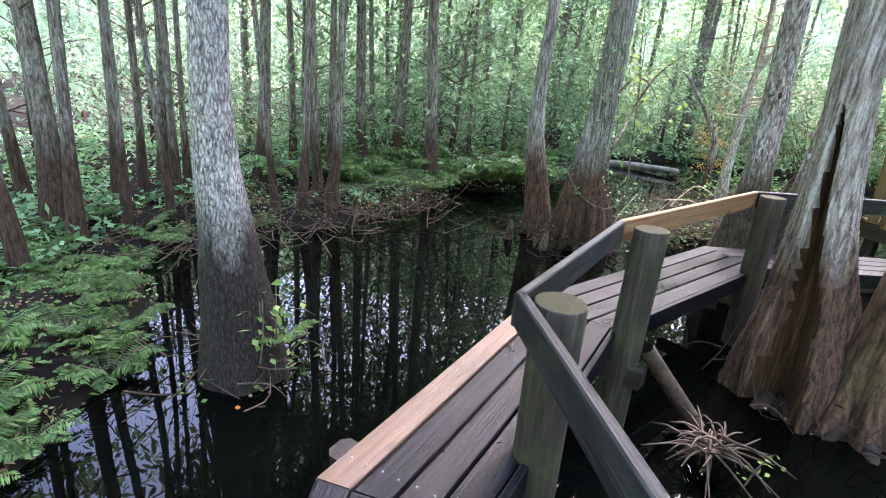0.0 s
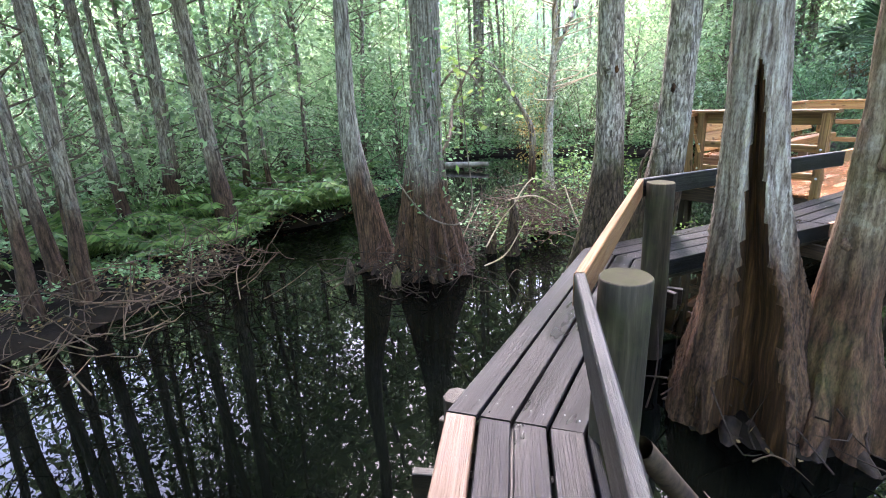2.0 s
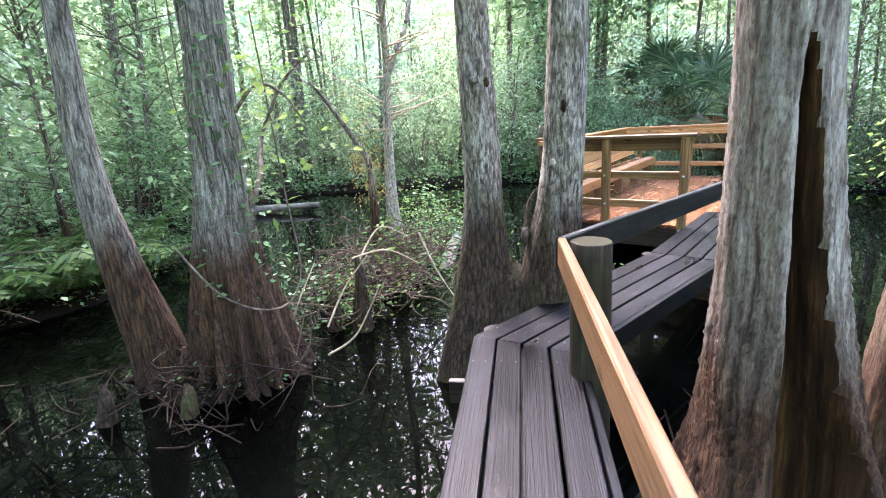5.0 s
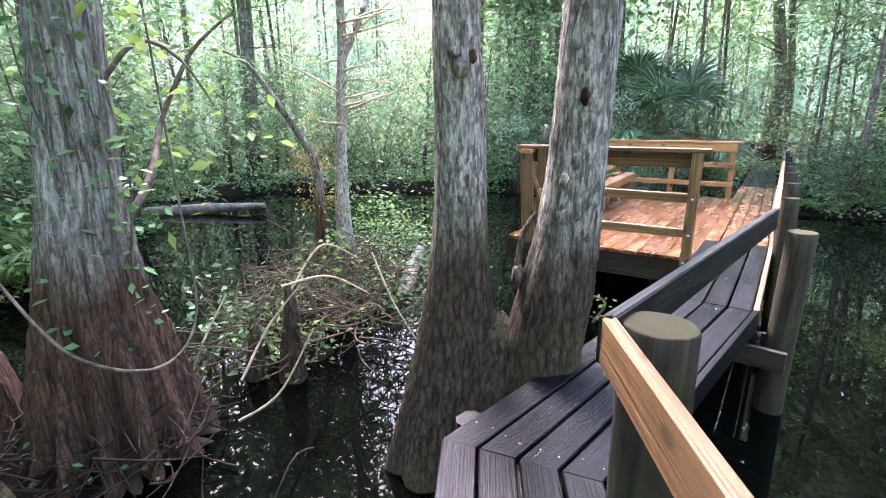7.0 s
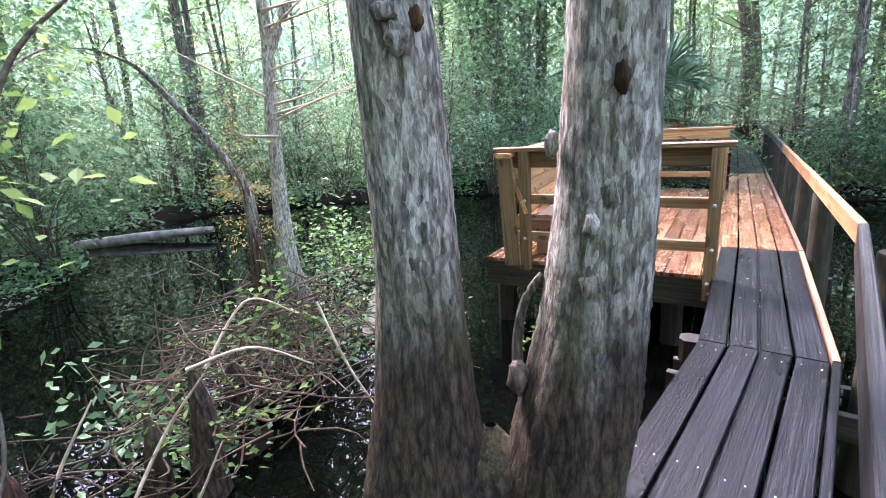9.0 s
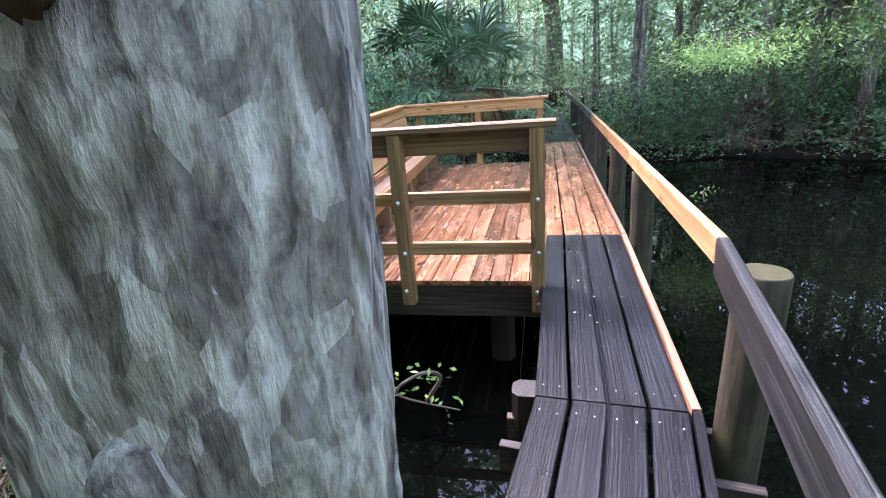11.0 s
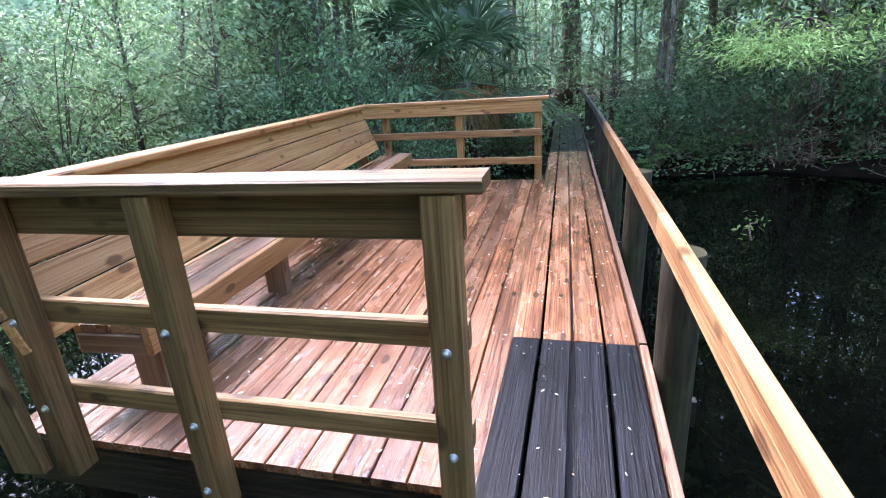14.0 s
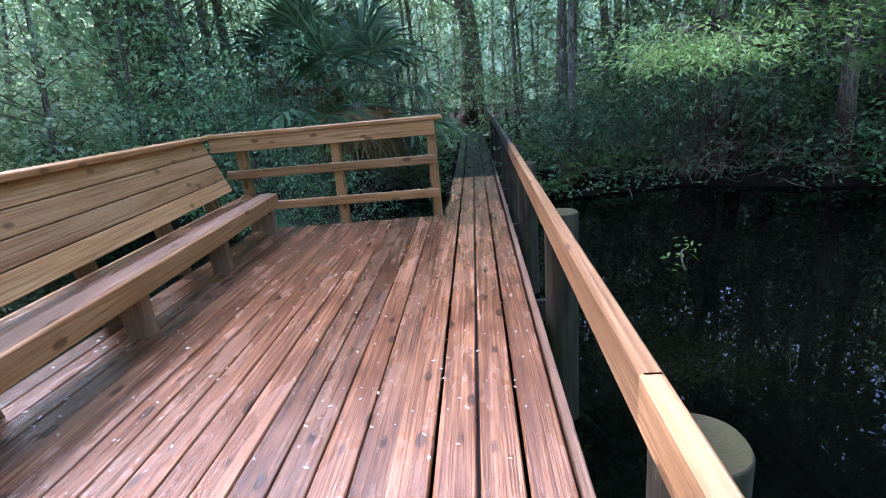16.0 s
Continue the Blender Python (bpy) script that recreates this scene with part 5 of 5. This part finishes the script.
def leafy(name, points, radii, n, leaf, mat, label, category, seed, jitter=0.06):
    """A stem or vine with leaves along it."""
    r = np.random.default_rng(seed)
    t = thing(name, Matrix.Identity(4), label, category)
    V, Q = tube(points, radii, 5, 24)
    put("stem", mesh("stem", V, Q, TWIG), t)
    at = V.reshape(24, 5, 3).mean(1)[r.integers(4, 24, n)] + r.normal(size=(n, 3)) * jitter
    way = r.normal(size=(n, 3)) * [1, 1, 0.35]
    tagged(put("leaf_cover", mesh("leaf_cover", *leaves(at, way, leaf * r.uniform(0.7, 1.3, n), leaf * 0.55, r), mat, smooth=False), t), kind="stuff")
    return t


def brush(cx, cy, z, n, size, seed, label, mat=TWIG):
    """A tangle of thin twigs."""
    r = np.random.default_rng(seed)
    out = []
    for k in range(n):
        p = np.array([r.normal() * size, r.normal() * size, abs(r.normal()) * size * 0.35])
        d = r.normal(size=3) * [1, 1, 0.45]
        d = d / np.linalg.norm(d) * r.uniform(0.25, 0.7)
        out.append(tube([p - d * 0.5, p + r.normal(size=3) * 0.05, p + d * 0.5 + [0, 0, 0.05]], [0.007, 0.006, 0.002], 4, 6))
    tagged(put("twig_tangle", mesh("twig_tangle", *join(out), mat), None, pose(cx, cy, z)), label, "brush", kind="stuff")


brush(4.2, 8.3, -0.5, 260, 0.5, 1, "tangle of grey-brown twigs on the island", TWIG_BROWN)
brush(4.9, 9.0, -0.4, 200, 0.5, 2, "tangle of twigs below the whitish tree", TWIG_BROWN)
brush(2.35, 7.6, -0.66, 260, 0.42, 3, "tangle of roots and twigs at the buttressed tree", ROOT)
r = np.random.default_rng(44)
out = []
for k in range(64):
    a, e, L = r.uniform(0, 6.28), r.uniform(-0.8, 0.45), r.uniform(0.15, 0.4)
    d = np.array([math.cos(a) * math.cos(e), math.sin(a) * math.cos(e), math.sin(e)])
    o = np.array([r.normal() * 0.04, r.normal() * 0.04, 0.16 + r.normal() * 0.03])
    out.append(tube([o, o + d * L * 0.55 + [0, 0, 0.03], o + d * L + r.normal(size=3) * 0.03 - [0, 0, 0.10 * L]], [0.009, 0.007, 0.003], 5, 6))
tagged(put("stem_clump", mesh("stem_clump", *join(out), LOG_DARK), None, pose(2.74, 3.06, WATER)), "clump of thin dead brown stems in the water", "plant", kind="stuff")
leafy("water_shoot", [(2.92, 2.95, -0.72), (2.95, 2.93, -0.55), (2.99, 2.9, -0.42)], [0.006, 0.005, 0.003], 14, 0.05, LEAF_BRIGHT, "small fresh shoot among dead stems", "plant", 453, 0.05)
brush(3.9, 4.0, -0.6, 80, 0.35, 5, "fibrous roots between the hollow trunks", ROOT)
brush(-1.0, 7.2, -0.6, 140, 0.6, 6, "dead roots and twigs along the far bank", TWIG_BROWN)
brush(0.0, 8.4, -0.55, 100, 0.5, 7, "dead twigs along the far bank", TWIG_BROWN)
brush(-0.6, 3.5, -0.68, 30, 0.3, 8, "dead twigs round the pale tree's foot", TWIG_BROWN)
brush(16.5, 4.5, -0.4, 160, 1.0, 9, "grey dead branches along the dark shore")
brush(16.4, 1.5, -0.4, 160, 1.1, 10, "grey dead branches along the dark shore")
brush(15.6, 9.8, -0.4, 120, 0.7, 11, "dead branches behind the platform")
brush(-2.0, 5.6, -0.6, 100, 0.5, 12, "dead twigs on the muddy bank", TWIG_BROWN)


# vines on the buttressed tree
for k in range(5):
    a = 3.4 + k * 0.55
    x, y = 2.58 + 0.22 * math.cos(a), 7.66 + 0.22 * math.sin(a)
    leafy("climbing_vine", [(x + 0.15 * math.cos(a), y + 0.15 * math.sin(a), -0.5), (x, y, 0.3), (x + 0.05, y, 1.0), (x - 0.03, y, 1.7), (x, y + 0.05, 2.8)], [0.008, 0.007, 0.006, 0.005, 0.003], 80, 0.075, LEAF_SHRUB, "climbing vine with green leaves on the cypress trunk", "vine", 400 + k)
limb("hanging_vine", [(2.16, 7.5, 0.5), (2.4, 7.2, 0.12), (2.75, 7.1, -0.02), (2.98, 7.2, 0.2), (3.0, 7.4, 0.9), (2.95, 7.5, 2.2)], [0.009, 0.009, 0.009, 0.008, 0.007, 0.006], TWIG, "looping bare vine hung beside the cypress", "vine", seg=6, steps=36)
leafy("leafy_branch", [(2.68, 7.7, 0.55), (2.95, 7.9, 0.88), (3.13, 8.3, 1.22), (3.26, 8.3, 1.51), (3.42, 8.3, 1.78), (3.7, 8.25, 2.05)], [0.03, 0.026, 0.022, 0.018, 0.014, 0.008], 90, 0.1, LEAF_BRIGHT, "drooping branch of broad bright leaves", "branch", 410, 0.22)
leafy("leafy_branch", [(2.65, 7.65, 1.3), (2.9, 7.5, 1.65), (3.1, 7.45, 1.6), (3.25, 7.4, 1.35)], [0.02, 0.014, 0.01, 0.004], 70, 0.1, LEAF_BRIGHT, "drooping branch of broad bright leaves", "branch", 411, 0.2)
# plants at the pale tree
for k, (x, y) in enumerate(((-0.30, 3.32), (-0.24, 3.24), (-0.2, 3.36))):
    leafy("broadleaf_plant", [(x, y, -0.6), (x + 0.06, y - 0.03, -0.3), (x + 0.08, y - 0.05, -0.05 + 0.06 * k)], [0.008, 0.006, 0.003], 15, 0.085, LEAF_BRIGHT, "small broad-leaved plant at the pale tree's foot", "plant", 420 + k, 0.07)
# saplings
for k, (x, y, h) in enumerate(((5.5, 9.1, 1.25), (4.6, 8.6, 0.9), (5.9, 9.9, 1.0), (5.7, 8.3, 0.8), (6.2, 10.4, 1.0), (6.6, 10.2, 0.9), (3.4, 8.2, 0.7), (6.0, 11.0, 1.1), (7.0, 10.66, 0.5), (6.26, 9.3, 0.45), (6.12, 8.51, 0.4), (7.88, 11.05, 0.75))):
    leafy("sapling", [(x, y, -0.75), (x + 0.05, y, -0.75 + h * 0.5), (x - 0.03, y + 0.06, -0.75 + h)], [0.012, 0.008, 0.003], 170, 0.075, LEAF_BRIGHT if k % 3 else LEAF_SHRUB, "young sapling with small fresh green leaves", "sapling", 430 + k, 0.17)
# shoots in the water by the platform
leafy("water_shoot", [(6.55, 6.9, -0.7), (6.5, 6.75, -0.45), (6.35, 6.8, -0.35), (6.3, 6.95, -0.5), (6.45, 6.6, -0.62)], [0.016, 0.014, 0.012, 0.008, 0.004], 36, 0.05, LEAF_BRIGHT, "twisted green shoot in the water by the platform", "plant", 450, 0.05)
leafy("water_shoot", [(6.4, 7.5, -0.75), (6.3, 7.3, -0.45), (6.2, 7.45, -0.6)], [0.008, 0.006, 0.004], 26, 0.06, LEAF_BRIGHT, "small green shoot rising from black water", "plant", 451, 0.06)
leafy("water_shoot", [(12.4, 5.35, -0.75), (12.5, 5.4, -0.55), (12.9, 5.3, -0.62)], [0.012, 0.01, 0.005], 30, 0.07, LEAF_BRIGHT, "floating branch with a few green leaves", "plant", 452, 0.08)
# overhanging spray above the dark water, its sunlight put into the leaf colour
t = tree_thing("overhanging_tree", "tree reaching bright green sprays over the dark water")
add_trunk(t, [(18.0, 4.0, -0.8), (17.6, 4.1, 0.4), (17.0, 4.4, 1.4), (16.2, 4.7, 1.9), (15.0, 5.15, 1.85)], [0.16, 0.11, 0.09, 0.07, 0.03], BARK_FAR, seg=14, rings=30, seed=71)
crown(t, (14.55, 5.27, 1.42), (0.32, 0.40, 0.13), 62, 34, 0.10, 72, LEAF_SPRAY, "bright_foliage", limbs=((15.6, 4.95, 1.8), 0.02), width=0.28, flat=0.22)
crown(t, (15.6, 3.0, 1.8), (0.9, 0.9, 0.5), 80, 40, 0.09, 73, LEAF_BRIGHT, "foliage", limbs=((18.3, 3.2, 2.3), 0.03), width=0.4)
# unseen high crown, added to block the sky from the water's reflection
crown(t, (18.0, 0.5, 9.5), (2.2, 3.0, 2.0), 220, 30, 0.22, 76, LEAF_CANOPY, "crown", limbs=((17.2, 3.0, 6.5), 0.05))
# yellow-green spray at the right of the swollen tree
t = tree_thing("mossy_branch_tree", "mossy bough with yellow-green leaves over the water")
add_trunk(t, [(7.3, 3.1, -1.5), (7.25, 3.1, 0.5), (7.2, 3.1, 1.8), (7.2, 3.1, 6)], [0.16, 0.11, 0.1, 0.05], BARK_BROWN, seg=16, rings=40, seed=74)
put("bough", mesh("bough", *tube([(7.22, 3.1, 1.0), (6.95, 3.55, 1.3), (6.6, 3.9, 1.36), (6.2, 4.15, 1.3)], [0.05, 0.042, 0.03, 0.012], 8, 16), BARK_BROWN), t)
crown(t, (6.3, 4.12, 0.98), (0.12, 0.14, 0.16), 22, 24, 0.05, 75, LEAF_BRIGHT, "bright_foliage", width=0.45, flat=0.6)


# ---- cabbage palm behind the platform ----
def fan(origin, way, size, r, droop):
    """One fan of the palm: leaflets spread from the end of the stalk."""
    way = np.array(way, float) / np.linalg.norm(way)
    side = np.cross(way, [0, 0, 1.0])
    side /= np.linalg.norm(side) + 1e-9
    up = np.cross(side, way)
    o = np.array(origin)
    n = 26
    th = np.linspace(-1.9, 1.9, n)
    d = np.cos(th)[:, None] * way + np.sin(th)[:, None] * side + 0.10 * np.cos(th * 9)[:, None] * up
    mid = o + d * size * 0.55
    tip = o + d * size + np.array([0, 0, -1.0]) * size * droop * r.uniform(0.6, 1.2, (n, 1))
    s = np.cross(d, up)
    w = size * 0.04
    V = np.stack([np.broadcast_to(o, (n, 3)), mid + s * w, tip, mid - s * w], 1).reshape(-1, 3)
    return V, np.arange(4 * n).reshape(-1, 4)


def palm(x, y, base, height, seed, label):
    r = np.random.default_rng(seed)
    t = thing("cabbage_palm", pose(x, y, base), label, "palm tree")
    V, Q, idx = trunk_arrays([(0, 0, -0.4), (0.02, 0, height * 0.5), (0, 0.02, height)], [0.19, 0.17, 0.15], seg=22, rings=30, flute=(6, 0.05, 0.5), rough=0.14, seed=seed, root_z=-0.4)
    put("trunk", mesh("trunk", V, Q, BARK_FAR), t)
    for k in range(20):
        a, e = 2.4 * k + r.uniform(-0.2, 0.2), r.uniform(-0.15, 1.4)
        d = np.array([math.cos(a) * math.cos(e), math.sin(a) * math.cos(e), math.sin(e)])
        L = r.uniform(0.9, 1.5)
        p0, p1 = np.array([0, 0, height - 0.05]), np.array([0, 0, height]) + d * L - [0, 0, 0.12 * L]
        fr = put("frond", mesh("frond", *fan(p1, d - [0, 0, 0.25], r.uniform(0.85, 1.15), r, 0.2), LEAF_PALM, smooth=False), t)
        put("stalk", mesh("stalk", *tube([p0, (p0 + p1) / 2 + [0, 0, 0.06], p1], [0.016, 0.012, 0.009], 5, 7), LEAF_PALM), fr)
    for k in range(12):
        a = 2.4 * k + r.uniform(-0.3, 0.3)
        d = np.array([math.cos(a) * 0.45, math.sin(a) * 0.45, -0.9])
        p1 = np.array([0, 0, height - 0.1]) + np.array([math.cos(a), math.sin(a), -0.4]) * r.uniform(0.35, 0.6)
        fr = put("dead_frond", mesh("dead_frond", *fan(p1, d, r.uniform(0.7, 0.95), r, 0.35), LEAF_DEAD, smooth=False), t, None, "hanging dry brown fan")
        put("stalk", mesh("stalk", *tube([(0, 0, height - 0.1), p1], [0.014, 0.01], 5), LEAF_DEAD), fr)


palm(15.3, 10.45, -0.55, 1.75, 500, "cabbage palm with green fans and a dry brown skirt")
palm(17.6, 12.9, -0.5, 2.6, 501, "taller cabbage palm among the shrubs")


# ---- ground litter and low plants along the banks ----
def ground_cover(name, n, box, s_range, leaf, mat, label, seed, lift=0.03, rise=0.12):
    r = np.random.default_rng(seed)
    x, y = r.uniform(box[0], box[2], n * 6), r.uniform(box[1], box[3], n * 6)
    s = shore_distance(x, y)
    patch = np.sin(2.1 * x + 1) * np.sin(1.9 * y) + 0.7 * np.sin(5.3 * x) * np.sin(4.7 * y + 1) + r.normal(size=n * 6) * 0.4
    keep = np.flatnonzero((s > s_range[0]) & (s < s_range[1]) & (patch > -0.1))[:n]
    x, y = x[keep], y[keep]
    z = np.maximum(ground_z(x, y), WATER)
    base = np.stack([x, y, z + lift + r.uniform(0, rise, len(x))], -1)
    way = r.normal(size=base.shape) * [1, 1, 0.4] + [0, 0, 0.25]
    me = mesh(name, *leaves(base, way, leaf * r.uniform(0.6, 1.4, len(x)), leaf * 0.5, r), mat, smooth=False)
    tagged(put(name, me), label, "plants", kind="stuff")


ground_cover("low_plants", 2200, (-4.5, 0.5, 0.6, 9.5), (-0.12, 3), 0.06, LEAF_FERN, "low green plants and ferns on the muddy bank", 600)
ground_cover("low_plants", 12000, (-5, 8, 6, 20), (-0.1, 4), 0.09, LEAF_SHRUB, "low green plants along the fern shore", 601)
ground_cover("low_plants", 14000, (13, -4, 24, 18), (-0.1, 5), 0.10, LEAF_SHRUB, "dark low plants along the shore behind the platform", 602)
ground_cover("leaf_litter", 7000, (-5, 0, 8, 14), (0.0, 5), 0.05, LEAF_DEAD, "brown leaf litter on the mud", 603, 0.0, 0.01)
ground_cover("low_plants", 700, (3.3, 7.2, 5.6, 9.4), (-0.3, 3), 0.065, LEAF_BRIGHT, "broad fresh leaves over the brush island", 614, 0.05, 0.45)
ground_cover("low_plants", 800, (3.4, 7.3, 6.9, 11.2), (-0.25, 3), 0.05, LEAF_SHRUB, "fresh green leaves over the brush island", 604, 0.05, 0.4)
ground_cover("low_plants", 260, (1.3, 6.8, 3.6, 9), (-0.15, 3), 0.05, LEAF_SHRUB, "small plants on the cypress hummock", 605, 0.02, 0.15)
ground_cover("low_plants", 14000, (3, 14, 18, 28), (-0.1, 9), 0.15, LEAF_SHRUB, "green ground plants of the far bank", 606, 0.03, 0.35)
ground_cover("low_plants", 9000, (-14, 3, -3, 17), (0.2, 9), 0.13, LEAF_SHRUB, "green ground plants below the cypress trees", 607, 0.03, 0.25)
ground_cover("low_plants", 14000, (15, -6, 34, 20), (0.3, 16), 0.16, LEAF_SHRUB, "dark green ground plants of the forest floor", 608, 0.03, 0.4)
ground_cover("leaf_litter", 5000, (-10, 4, 3, 16), (0.1, 9), 0.08, LEAF_DEAD, "brown leaf litter below the trees", 609, 0.0, 0.01)


# ---- petals and leaf bits on the wet boards ----
def deck_bits(name, n, x0, x1, y0, y1, seed, size):
    r = np.random.default_rng(seed)
    p = np.stack([r.uniform(x0, x1, n), r.uniform(y0, y1, n), np.full(n, 0.004)], -1)
    a = r.uniform(0, 6.28, n)
    way = np.stack([np.cos(a), np.sin(a), np.zeros(n)], -1)
    side = np.stack([-np.sin(a), np.cos(a), np.zeros(n)], -1)
    L = size * r.uniform(0.3, 1.5, (n, 1)) ** 1.5
    V = np.stack([p - way * L, p + side * L * 0.45, p + way * L, p - side * L * 0.45], 1).reshape(-1, 3)
    V[:, 2] += r.uniform(0, 0.003, 4 * n)
    me = mesh(name, V, np.arange(4 * n).reshape(-1, 4), PETAL, smooth=False)
    tagged(put(name, me, None, PLAT), "pale petals and bits of leaf on the wet decking", "leaf litter", kind="stuff")


deck_bits("fallen_petals", 420, 0.1, 4.95, 0.0, 2.0, 801, 0.009)
deck_bits("fallen_petals", 160, -0.6, 8.5, -0.52, -0.06, 802, 0.008)
